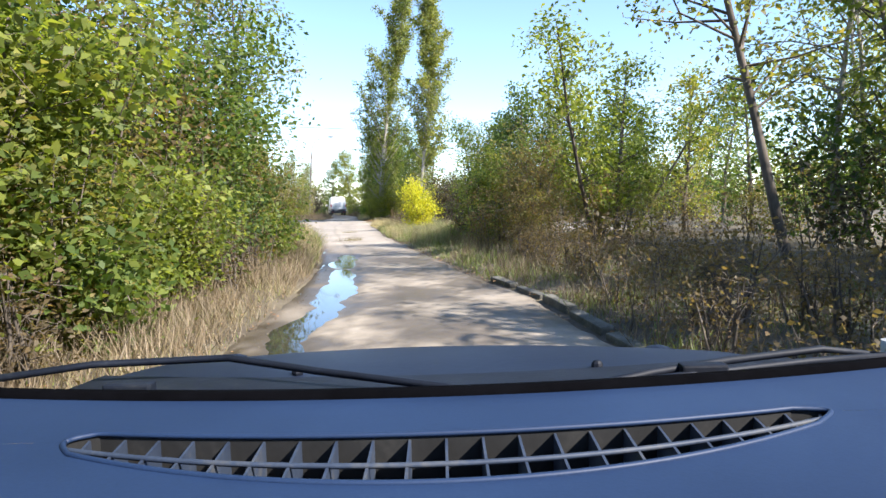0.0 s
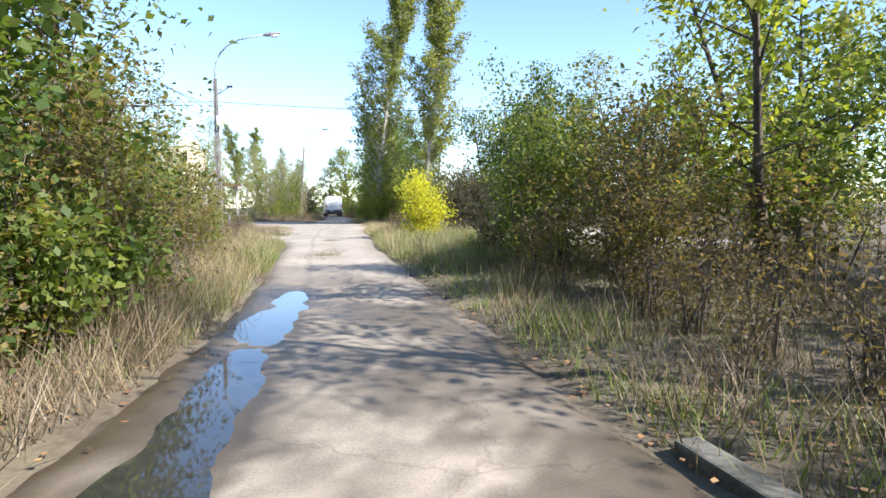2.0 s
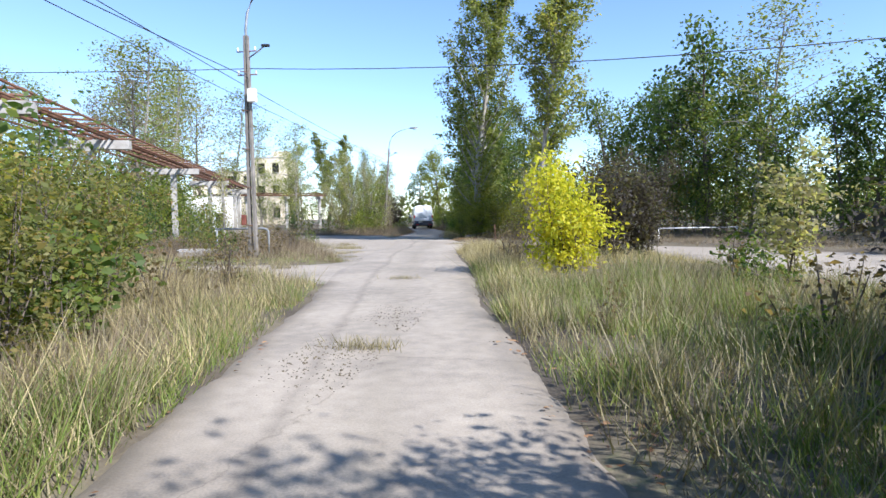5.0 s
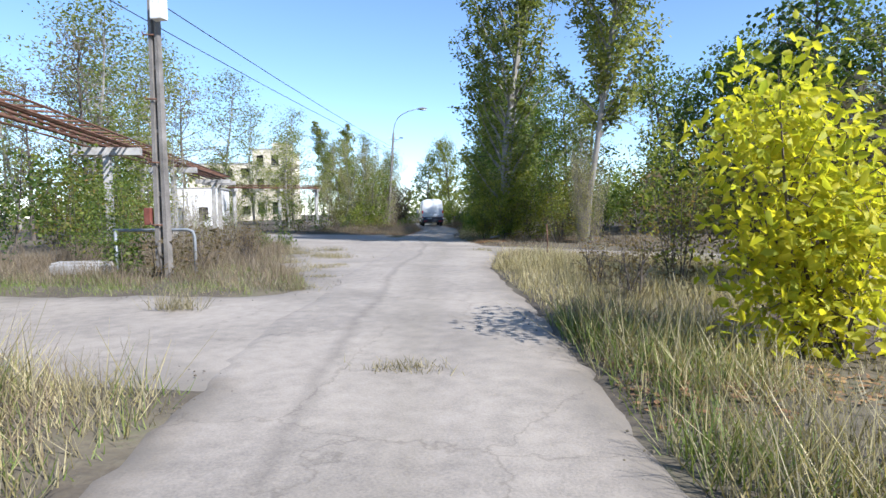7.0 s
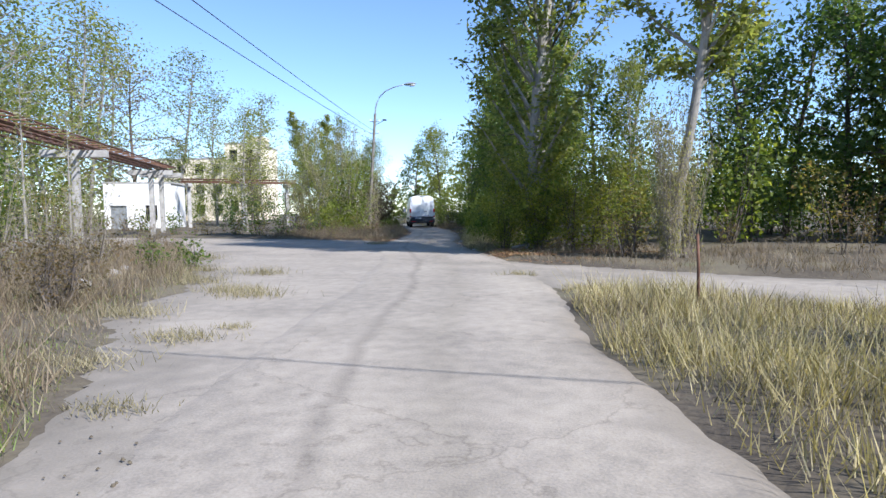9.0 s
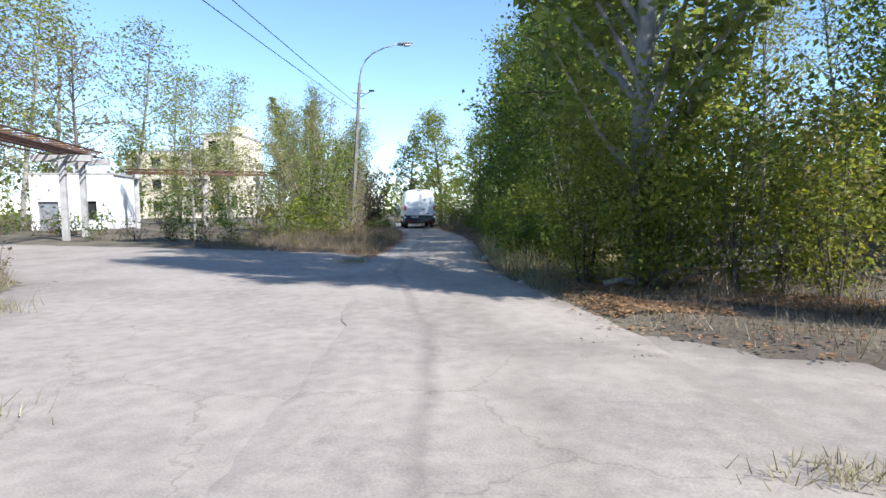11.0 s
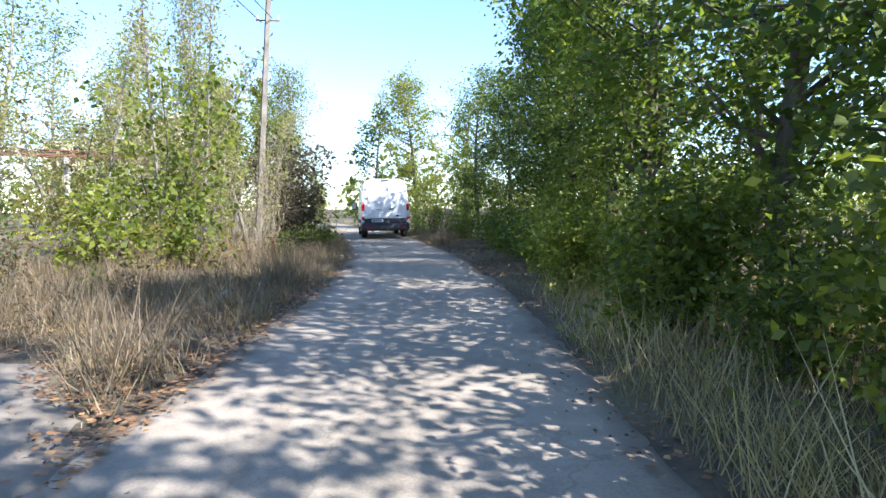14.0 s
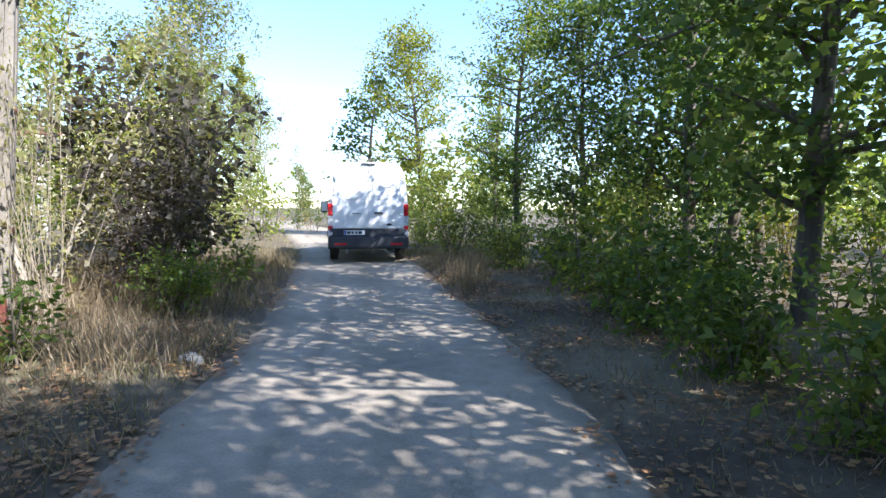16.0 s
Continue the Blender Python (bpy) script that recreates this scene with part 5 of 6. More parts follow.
def pipe_rack(name, a, b, z, posts, width=1.0, label=""):
    """Concrete posts carrying a rusted lattice of rails, rungs and pipes from a to b."""
    a, b = Vector((*a, 0)), Vector((*b, 0))
    d = (b - a).normalized()
    s = Vector((d.y, -d.x, 0))
    turn = math.degrees(math.atan2(d.y, d.x))
    ob = thing(name, label, "pipe rack")
    length = (b - a).length
    for f in posts:
        for side in (0,):
            p = a + d * length * f + s * side * width * 0.42
            bm = block(bmesh.new(), (0.3, 0.26, z + 0.3), (p.x, p.y, (z - 0.3) / 2), turn, 0.02)
            part("post", bm, CONCRETE, ob)
        p = a + d * length * f
        part("cross_beam", block(bmesh.new(), (0.32, width * 1.5, 0.3), (p.x, p.y, z + 0.1), turn, 0.015), CONCRETE, ob)
    for side in (-0.5, 0.5):
        for h in (0.34, 0.62):
            bm = rod(bmesh.new(), [a + s * side * width + Vector((0, 0, z + h)), b + s * side * width + Vector((0, 0, z + h))], 0.035, 6)
            part("rail", bm, RUST, ob)
    for side, r in ((-0.25, 0.06), (0.05, 0.045), (0.3, 0.075)):
        bm = rod(bmesh.new(), [a + s * side * width + Vector((0, 0, z + 0.42)), b + s * side * width + Vector((0, 0, z + 0.42))], r, 10)
        part("pipe", bm, RUST, ob)
    n = int(length / 0.9)
    for k in range(n):
        p = a + d * (k + 0.5) * length / n
        q = a + d * (k + 1.1) * length / n
        bm = rod(bmesh.new(), [p - s * width * 0.5 + Vector((0, 0, z + 0.62)), q + s * width * 0.5 + Vector((0, 0, z + 0.64))], 0.035, 5)
        part("rung", bm, RUST, ob)
    return ob


pipe_rack("pipe_rack", (-12.7, 32.5), (-29.2, 75.6), 3.82, (0.05, 0.2, 0.45, 0.675, 0.935, 0.99), 1.7, "rusted pipe bridge on pale concrete posts")
pipe_rack("pipe_rack", (-34.6, 86.2), (-27.2, 92.9), 3.75, (0.06, 0.52, 0.93), 1.0, "low rusted pipe bridge behind the trees")


def hut():
    """A whitewashed flat-roofed hut with two openings."""
    ob = thing("white_hut", "flaking whitewashed flat-roofed hut among weeds", "hut", (-38.4, 86.9, 0), 19)
    w, d, h = 5.3, 4.6, 3.95
    t = 0.25
    for x0, x1, z0, z1 in ((-w / 2, -2.2, -0.2, h), (-2.2, -0.9, 2.15, h), (-0.9, 0.55, -0.2, h), (0.55, 1.5, -0.2, 0.85), (0.55, 1.5, 2.15, h), (1.5, w / 2, -0.2, h)):
        part("front_wall", block(bmesh.new(), (x1 - x0, t, z1 - z0), ((x0 + x1) / 2, -d / 2, (z0 + z1) / 2)), WHITEWASH, ob)
    for s in (-1, 1):
        part("side_wall", block(bmesh.new(), (t, d - t, h + 0.2), (s * (w / 2 - t / 2), t / 2, (h - 0.2) / 2)), WHITEWASH, ob)
    part("back_wall", block(bmesh.new(), (w - 2 * t, t, h + 0.2), (0, d / 2 - 0.01, (h - 0.2) / 2)), CONCRETE, ob)
    part("roof", block(bmesh.new(), (w + 0.2, d + 0.3, 0.16), (0, 0, h + 0.083), bevel=0.02), CONCRETE, ob, "grey concrete roof slab")
    part("door", block(bmesh.new(), (1.28, 0.05, 2.2), (-1.55, -d / 2 + 0.06, 1.03)), GREY_STEEL, ob, "grey sheet steel door")
    # solid near-black pane painted as the shade indoors
    part("window", block(bmesh.new(), (0.93, 0.05, 1.28), (1.025, -d / 2 + 0.06, 1.5)), DARK, ob, "broken window with a near-black pane for its unlit inside")
    return ob


hut()


def factory(x, y, turn):
    """A derelict cream-coloured building with a stepped top and empty windows."""
    ob = thing("derelict_building", "derelict cream-rendered factory building with empty windows", "building", (x, y, 0), turn)
    for name, sx, sy, h, cx, cy in (("main_block", 9, 8, 7.6, -4.2, 0), ("tower", 4, 8.4, 9.4, 2.3, 0)):
        cols, t = max(1, int(sx // 2)), 0.3
        step = sx / cols
        storeys = 3
        sh = h / storeys
        for k in range(cols):
            x0 = cx - sx / 2 + k * step
            for s in range(storeys):
                z0 = s * sh
                for w, hh, px, pz in ((0.25, 1, 0.125, 0.5), (0.25, 1, 0.875, 0.5), (0.5, 0.35, 0.5, 0.175), (0.5, 0.2, 0.5, 0.9)):
                    part("wall_panel", block(bmesh.new(), (step * w, t, sh * hh), (x0 + step * px, cy - sy / 2, z0 + sh * pz)), CREAM, ob)
                # a near-black pane closes each opening, painting the dark interior
                pane = block(bmesh.new(), (step * 0.5, 0.05, sh * 0.45), (x0 + step * 0.5, cy - sy / 2 + 0.08, z0 + sh * 0.575))
                win = part("window", pane, DARK, ob, "window opening closed by a near-black pane for its unlit inside")
                part("sill", block(bmesh.new(), (step * 0.56, 0.2, 0.07), (x0 + step * 0.5, cy - sy / 2 - 0.2, z0 + sh * 0.35)), CONCRETE, win)
        rest = block(bmesh.new(), (sx, sy - 0.4, h), (cx, cy + 0.15, h / 2))
        part(name, rest, CREAM, ob)
        part("parapet", block(bmesh.new(), (sx + 0.2, sy + 0.2, 0.25), (cx, cy, h + 0.13), bevel=0.03), CONCRETE, ob)
    part("penthouse", block(bmesh.new(), (2.0, 3, 1.1), (3.1, 0, 10.2), bevel=0.04), CREAM, ob)
    ob.scale = (1.6, 1.6, 1.6)
    return ob


factory(-66.3, 156, 8)


def tube_gate(x, y, turn):
    ob = thing("pipe_barrier", "bent pale steel pipe barrier beside the pole", "barrier", (x, y, 0), turn)
    part("rail", rod(bmesh.new(), [(-1.3, 0, 1.0), (0.5, 0, 1.0), (0.62, 0, 0.96), (0.66, 0, 0.85), (0.66, 0, -0.2)], 0.035), GREY_STEEL, ob)
    part("post", rod(bmesh.new(), [(-1.26, 0, -0.2), (-1.26, 0, 0.98)], 0.035), GREY_STEEL, ob)
    return ob


tube_gate(-10.9, 42.3, 0)


def lump(name, label, x, y, size, seed, mat=None, flat=0.6):
    rng = random.Random(seed)
    bm = bmesh.new()
    bmesh.ops.create_icosphere(bm, subdivisions=2, radius=1)
    for v in bm.verts:
        k = 1 + 0.3 * noise.noise(v.co * 1.7 + Vector((seed, 0, 0))) + rng.uniform(-0.04, 0.04)
        v.co = Vector((v.co.x * size * k, v.co.y * size * 0.75 * k, max(-0.3, v.co.z) * size * flat * k))
    ob = part(name, bm, mat or CONCRETE)
    z = float(ground_height(np.array([x]), np.array([y]))[0])
    ob.matrix_basis = pose(x, y, z + 0.01, 0, 0, rng.uniform(0, 360))
    return tagged(ob, label, "stone", "rubble by the yard")


for k, (x, y, s) in enumerate([(-13.2, 49.9, 0.2), (-12.5, 48.2, 0.17), (-12.0, 47.0, 0.1), (-13.9, 51.2, 0.14), (-11.0, 44.6, 0.08), (-7.0, 59.0, 0.14), (-6.6, 58.3, 0.11), (-7.6, 63.4, 0.16), (-12.5, 69.0, 0.15), (-12.9, 76.4, 0.14)]):
    lump("broken_stone", "pale broken concrete lump in the weeds", x, y, s, k)


def slab(x, y, turn, size, label):
    bm = block(bmesh.new(), size, (0, 0, size[2] / 2), bevel=0.02)
    for v in bm.verts:
        v.co += Vector((noise.noise(v.co * 3), noise.noise(v.co * 3 + Vector((5, 0, 0))), 0)) * 0.02
    ob = part("concrete_slab", bm, CONCRETE)
    z = float(ground_height(np.array([x]), np.array([y]))[0])
    ob.matrix_basis = pose(x, y, z, 2, 0, turn)
    return tagged(ob, label, "slab")


slab(-12.9, 42.3, 20, (1.3, 0.4, 0.24), "thick broken white concrete slab on the grass")
slab(-12.7, 41.9, 12, (1.2, 0.32, 0.2), "broken white concrete slab in short weeds")
slab(-0.75, 36.4, 10, (0.8, 0.3, 0.13), "low concrete planter edge under the yellow bush")

# a darker, mottled tone than the other concrete
OLD_KERB = noisy("dark_mottled_concrete", [(0.2, (0.05, 0.047, 0.035)), (0.5, (0.11, 0.104, 0.085)), (0.85, (0.21, 0.2, 0.17))], 3, 30, 0.95, bump=0.6)
# kerb stones along the right edge
for k in range(7):
    y = 9.2 + k * 1.12
    x = float(road_right(y)) + 0.12
    x2 = float(road_right(y + 1)) + 0.12
    bm = block(bmesh.new(), (0.15, 0.98, 0.22), (0, 0, 0.0), bevel=0.02)
    ob = part("kerb_stone", bm, OLD_KERB)
    ob.matrix_basis = pose(x, y, -0.065 + 0.025 * math.sin(k * 2.1), 0, 4 * math.sin(k * 1.7), math.degrees(math.atan2(x - x2, 1)) + 1.5 * math.sin(k))
    tagged(ob, "worn concrete kerb stone half sunk in soil", "kerb stone", "kerb along the lane", "structure")


def stake(x, y, h):
    ob = part("stake", rod(bmesh.new(), [(0, 0, -0.2), (0.01, 0, h * 0.6), (0.0, 0.01, h)], 0.018, 6), RUST)
    ob.matrix_basis = pose(x, y, 0, 2, -1, 0)
    return tagged(ob, "thin rusty iron stake in the grass", "stake")


stake(-2.75, 46.2, 0.95)


def marker(x, y, h):
    """A short post with a chamfered head."""
    ob = part("marker_post", block(bmesh.new(), (0.1, 0.07, h + 0.2), (0, 0, (h - 0.2) / 2), bevel=0.018), RED_RUST)
    ob.matrix_basis = pose(x, y, float(ground_height(np.array([x]), np.array([y]))[0]), 3, -2, 25)
    return tagged(ob, "short faded red marker post in the weeds", "post")


marker(-14.74, 76.42, 0.5)

rail = thing("pipe_rail", "low pale pipe rail on short posts across the side road", "barrier")
part("rail", rod(bmesh.new(), [(4.3, 51.45, 0.58), (7.8, 52.0, 0.58)], 0.028, 8), WHITEWASH, rail)
for px, py, pz in ((4.3, 51.45, 0.58), (7.8, 52.0, 0.58)):
    part("post", rod(bmesh.new(), [(px, py, -0.25), (px, py, pz + 0.03)], 0.032, 8), WHITEWASH, rail)

# a bare fallen branch beside the yard
rng = np.random.default_rng(77)
wood = [tube(curve(rng, (-5.3, 57.1, 0.12), (1, -0.02, 0.03), 2.9, 0.3, 0, 8), np.linspace(0.05, 0.012, 9), 6)]
for k in range(5):
    wood.append(tube(curve(rng, (-4.6 + 0.45 * k, 57.1, 0.15), (0.6, rng.uniform(-1, 1), 0.4), 0.8, 0.4, 0, 4), np.linspace(0.02, 0.004, 5), 4))
v, q = join(wood)
tagged(sheet("fallen_branch", v, q, PALE_BARK, None, True), "bare grey fallen branch on dead leaves", "branch")


# ---- the white van ----
VAN_WHITE = noisy("white_van_paint", [(0.2, (0.7, 0.71, 0.72)), (0.6, (0.8, 0.81, 0.82)), (0.9, (0.84, 0.84, 0.84))], 1.5, 25, 0.28, bump=0.02, spec=0.5)
VAN_BLACK = noisy("dark_bumper_plastic", [(0.2, (0.02, 0.024, 0.032)), (0.8, (0.05, 0.055, 0.065))], 4, 60, 0.6, bump=0.1)
RED_LENS = noisy("red_lamp_lens", [(0.2, (0.45, 0.01, 0.02)), (0.8, (0.6, 0.03, 0.04))], 6, 40, 0.15, bump=0)
CLEAR_LENS = noisy("clear_lamp_lens", [(0.2, (0.6, 0.6, 0.62)), (0.8, (0.75, 0.75, 0.77))], 6, 40, 0.15, bump=0)
RUBBER = noisy("tyre_rubber", [(0.2, (0.015, 0.015, 0.015)), (0.8, (0.04, 0.038, 0.035))], 6, 60, 0.9, bump=0.2)
PLATE = noisy("white_plate", [(0.2, (0.72, 0.73, 0.74)), (0.8, (0.8, 0.8, 0.8))], 6, 60, 0.4, bump=0)
BLUE = noisy("blue_plate_band", [(0.2, (0.02, 0.06, 0.3)), (0.8, (0.03, 0.08, 0.36))], 6, 60, 0.4, bump=0)
GLASS_DARK = noisy("dark_van_glass", [(0.2, (0.012, 0.014, 0.016)), (0.8, (0.02, 0.022, 0.025))], 3, 30, 0.05, bump=0)


def half_width(z):
    return float(np.interp(z, [0.3, 0.6, 1.3, 1.9, 2.25, 2.42, 2.51, 2.56], [0.97, 1.02, 1.03, 0.97, 0.92, 0.86, 0.74, 0.5]))


def wheel(parent, x, y, r, w):
    tyre = bmesh.new()
    s = 1 if x > 0 else -1
    prof = [(r * 0.62, -w / 2), (r * 0.93, -w / 2), (r, -w * 0.34), (r, w * 0.34), (r * 0.93, w / 2), (r * 0.62, w / 2)]
    n = 24
    rings = [[tyre.verts.new((x + b, y + a * math.cos(2 * math.pi * k / n), r + a * math.sin(2 * math.pi * k / n))) for a, b in prof] for k in range(n)]
    for k in range(n):
        for j in range(len(prof) - 1):
            tyre.faces.new((rings[k][j], rings[k][j + 1], rings[(k + 1) % n][j + 1], rings[(k + 1) % n][j])).smooth = True
    ob = part("wheel", tyre, RUBBER, parent)
    rim = bmesh.new()
    bmesh.ops.create_cone(rim, cap_ends=True, segments=20, radius1=r * 0.62, radius2=r * 0.55, depth=w * 0.7, matrix=pose(x, y, r, 0, 90 * s, 0))
    part("rim", rim, GREY_STEEL, ob, "grey steel rim")
    hub = bmesh.new()
    bmesh.ops.create_cone(hub, cap_ends=True, segments=10, radius1=r * 0.2, radius2=r * 0.14, depth=w * 0.85, matrix=pose(x, y, r, 0, 90 * s, 0))
    part("hub_cap", hub, VAN_BLACK, ob)


def van(x, y, turn):
    ob = thing("delivery_van", "white high-roofed panel van, dusty, seen from behind on the lane", "van", (x, y, 0), turn)
    zs = [0.42, 0.6, 0.9, 1.3, 1.6, 1.9, 2.1, 2.25, 2.36, 2.42, 2.47, 2.51, 2.54, 2.56]
    # cross sections from the rear to the nose: place, roof height, width factor
    runs = [(0.05, 2.545, 0.985), (0.12, 2.555, 0.998), (0.3, 2.56, 1), (1.5, 2.56, 1), (3.2, 2.55, 1), (3.75, 2.47, 0.99), (4.2, 2.05, 0.98), (4.75, 1.42, 0.97), (5.3, 1.2, 0.93), (5.5, 1.0, 0.86)]
    body = bmesh.new()
    rings = []
    for py, roof, f in runs:
        ring = []
        for z in zs:
            zz = 0.42 + (z - 0.42) * (roof - 0.42) / (2.56 - 0.42)
            lean = 0.07 * max(0, (z - 1.3) / 1.2) if py < 0.2 else 0
            ring.append((half_width(z) * f, py + lean, zz))
        left = [body.verts.new((-a, b, c)) for a, b, c in ring]
        right = [body.verts.new((a, b, c)) for a, b, c in ring[::-1]]
        rings.append(left + right)
    for a, b in zip(rings, rings[1:]):
        n = len(a)
        for k in range(n):
            body.faces.new((a[k], b[k], b[(k + 1) % n], a[(k + 1) % n])).smooth = True
    body.faces.new(rings[0])
    body.faces.new(rings[-1][::-1])
    bmesh.ops.recalc_face_normals(body, faces=body.faces[:])
    part("body", body, VAN_WHITE, ob)
    for s in (-1, 1):
        door = bmesh.new()
        lines = [0.88, 1.1, 1.3, 1.6, 1.9, 2.2, 2.34, 2.4]
        inner, outer = [], []
        for z in lines:
            w = half_width(z) * 0.985 - 0.1 - (0.05 if z > 2.35 else 0)
            d = 0.018 + 0.07 * max(0, (z - 1.3) / 1.2)
            inner.append((s * 0.008, d, z))
            outer.append((s * w, d + 0.006, z))
        front = [[door.verts.new(p) for p in c] for c in (inner, outer)]
        back = [[door.verts.new((p[0], p[1] + 0.03, p[2])) for p in c] for c in (inner, outer)]
        n = len(lines)
        for k in range(n - 1):
            door.faces.new((front[0][k], front[1][k], front[1][k + 1], front[0][k + 1]))
            for c in (0, 1):
                door.faces.new((front[c][k], front[c][k + 1], back[c][k + 1], back[c][k]))
        door.faces.new((front[0][0], front[1][0], back[1][0], back[0][0]))
        door.faces.new((front[0][-1], front[1][-1], back[1][-1], back[0][-1]))
        bmesh.ops.recalc_face_normals(door, faces=door.faces[:])
        leaf = part("rear_door", door, VAN_WHITE, ob)
        panel = block(bmesh.new(), (0.66, 0.014, 0.56), (s * 0.43, 0.05, 1.88), bevel=0.006, tilt=-3.3)
        part("blank_window_panel", panel, VAN_WHITE, leaf)
        for z in (1.05, 1.6, 2.15):
            hinge = block(bmesh.new(), (0.05, 0.03, 0.11), (s * (half_width(z) * 0.985 - 0.09), 0.015 + 0.07 * max(0, (z - 1.3) / 1.2), z), bevel=0.008)
            part("hinge", hinge, VAN_WHITE, leaf)
        if s > 0:
            part("handle", block(bmesh.new(), (0.22, 0.03, 0.045), (0.25, 0.002, 1.26), bevel=0.012), VAN_BLACK, leaf, "black door handle")
            badge = bmesh.new()
            bmesh.ops.create_cone(badge, cap_ends=True, segments=20, radius1=1, radius2=0.95, depth=1, matrix=pose(0.52, 0.008, 0.97, 90, 0, 0) @ Matrix.Diagonal((0.075, 0.03, 0.012, 1)))
            part("oval_emblem", badge, VAN_BLACK, leaf, "small dark oval emblem")
        else:
            part("grip_recess", block(bmesh.new(), (0.22, 0.012, 0.03), (-0.3, 0.012, 1.25), bevel=0.005), GREY_STEEL, leaf)
        lamp = block(bmesh.new(), (0.13, 0.1, 0.3), (s * 0.955, 0.06, 1.34), bevel=0.03)
        light = part("tail_lamp", lamp, RED_LENS, ob, "tall red tail lamp")
        part("reversing_lens", block(bmesh.new(), (0.125, 0.1, 0.24), (s * 0.957, 0.06, 1.06), bevel=0.02), CLEAR_LENS, light, "clear lower lens")
        part("lower_lens", block(bmesh.new(), (0.125, 0.1, 0.1), (s * 0.957, 0.06, 0.88), bevel=0.02), RED_LENS, light)
        mark = bmesh.new()
        bmesh.ops.create_cone(mark, cap_ends=True, segments=16, radius1=0.05, radius2=0.046, depth=0.02, matrix=pose(s * 0.95, -0.055, 0.74, 90, 0, 0))
        part("reflector", mark, CLEAR_LENS, ob, "round pale reflector")
        part("lower_reflector", block(bmesh.new(), (0.3, 0.012, 0.05), (s * 0.7, -0.088, 0.48), bevel=0.004), RED_LENS, ob, "red strip reflector")
        mirror = block(bmesh.new(), (0.22, 0.1, 0.36), (s * 1.22, 4.0, 1.42), bevel=0.035)
        m = part("wing_mirror", mirror, VAN_BLACK, ob, "black wing mirror")
        part("mirror_arm", block(bmesh.new(), (0.16, 0.06, 0.06), (s * 1.07, 4.02, 1.36), bevel=0.01), VAN_BLACK, m)
        part("mirror_glass", block(bmesh.new(), (0.17, 0.01, 0.28), (s * 1.22, 3.944, 1.43)), CLEAR_LENS, m)
        part("side_window", block(bmesh.new(), (0.02, 0.85, 0.55), (s * 0.995, 3.75, 1.66), bevel=0.006), GLASS_DARK, ob, "dark cab window")
        part("side_moulding", block(bmesh.new(), (0.03, 3.2, 0.16), (s * 1.03, 2.2, 0.72), bevel=0.01), VAN_BLACK, ob)
        part("wheel_arch", block(bmesh.new(), (0.04, 0.9, 0.4), (s * 1.01, 1.05, 0.5), bevel=0.01), VAN_BLACK, ob)
        for wy in (1.05, 4.55):
            wheel(ob, s * 0.88, wy, 0.345, 0.22)
        part("mud_flap", block(bmesh.new(), (0.24, 0.015, 0.34), (s * 0.86, 0.62, 0.35)), RUBBER, ob)
    bumper = block(bmesh.new(), (2.04, 0.24, 0.3), (0, 0.035, 0.52), bevel=0.05)
    part("bumper", bumper, VAN_BLACK, ob, "dark grey bumper")
    part("step_panel", block(bmesh.new(), (1.94, 0.12, 0.22), (0, 0.045, 0.755), bevel=0.02), VAN_BLACK, ob, "dark lower panel")
    part("underbody", block(bmesh.new(), (1.5, 4.6, 0.2), (0, 2.7, 0.42)), VAN_BLACK, ob)
    part("exhaust", rod(bmesh.new(), [(-0.55, 0.3, 0.3), (-0.55, 0.02, 0.29)], 0.035, 10), GREY_STEEL, ob)
    part("brake_light", block(bmesh.new(), (0.36, 0.04, 0.04), (0, 0.085, 2.5), bevel=0.01), VAN_BLACK, ob, "dark high brake light")
    plate = part("number_plate", block(bmesh.new(), (0.52, 0.012, 0.115), (-0.36, -0.022, 0.765), bevel=0.003), PLATE, ob, "white plate with dark bars")
    part("blue_band", block(bmesh.new(), (0.045, 0.004, 0.1), (-0.59, -0.031, 0.765)), BLUE, plate)
    for k, w in enumerate((0.09, 0.05, 0.05, 0.09)):
        part("bar", block(bmesh.new(), (w, 0.004, 0.06), (-0.5 + k * 0.095, -0.031, 0.765)), VAN_BLACK, plate)
    part("windscreen", block(bmesh.new(), (1.7, 0.02, 0.9), (0, 4.25, 1.78), tilt=44), GLASS_DARK, ob)
    return ob


van(-13.55, 86.2, 15.5)

# ---- the car that carries the camera, as it stands at the start ----
DASH = noisy("blue_grey_dashboard", [(0.2, (0.007, 0.018, 0.05)), (0.55, (0.011, 0.026, 0.068)), (0.9, (0.018, 0.037, 0.085))], 3, 220, 0.55, bump=0.15, spec=0.35, depth=0.002)
# near-black walls with faint dust, the shade deep in the vent painted in
VENT_WALL = noisy("shade_dark_vent_wall", [(0.2, (0.005, 0.005, 0.005)), (0.55, (0.012, 0.012, 0.012)), (0.9, (0.035, 0.033, 0.03))], 9, 90, 0.85, bump=0.2, depth=0.002)
GRILLE = noisy("dusty_blue_vent_plastic", [(0.2, (0.014, 0.022, 0.042)), (0.55, (0.03, 0.042, 0.068)), (0.9, (0.09, 0.088, 0.082))], 14, 120, 0.6, bump=0.1, depth=0.002)
BONNET = noisy("dark_blue_bonnet_paint", [(0.2, (0.006, 0.01, 0.024)), (0.8, (0.016, 0.024, 0.046))], 2, 40, 0.5, bump=0.1, spec=0.15)


SCUTTLE = noisy("black_scuttle_plastic", [(0.2, (0.003, 0.004, 0.008)), (0.6, (0.007, 0.01, 0.018)), (0.9, (0.03, 0.034, 0.04))], 9, 90, 0.6, bump=0.15, spec=0.25)
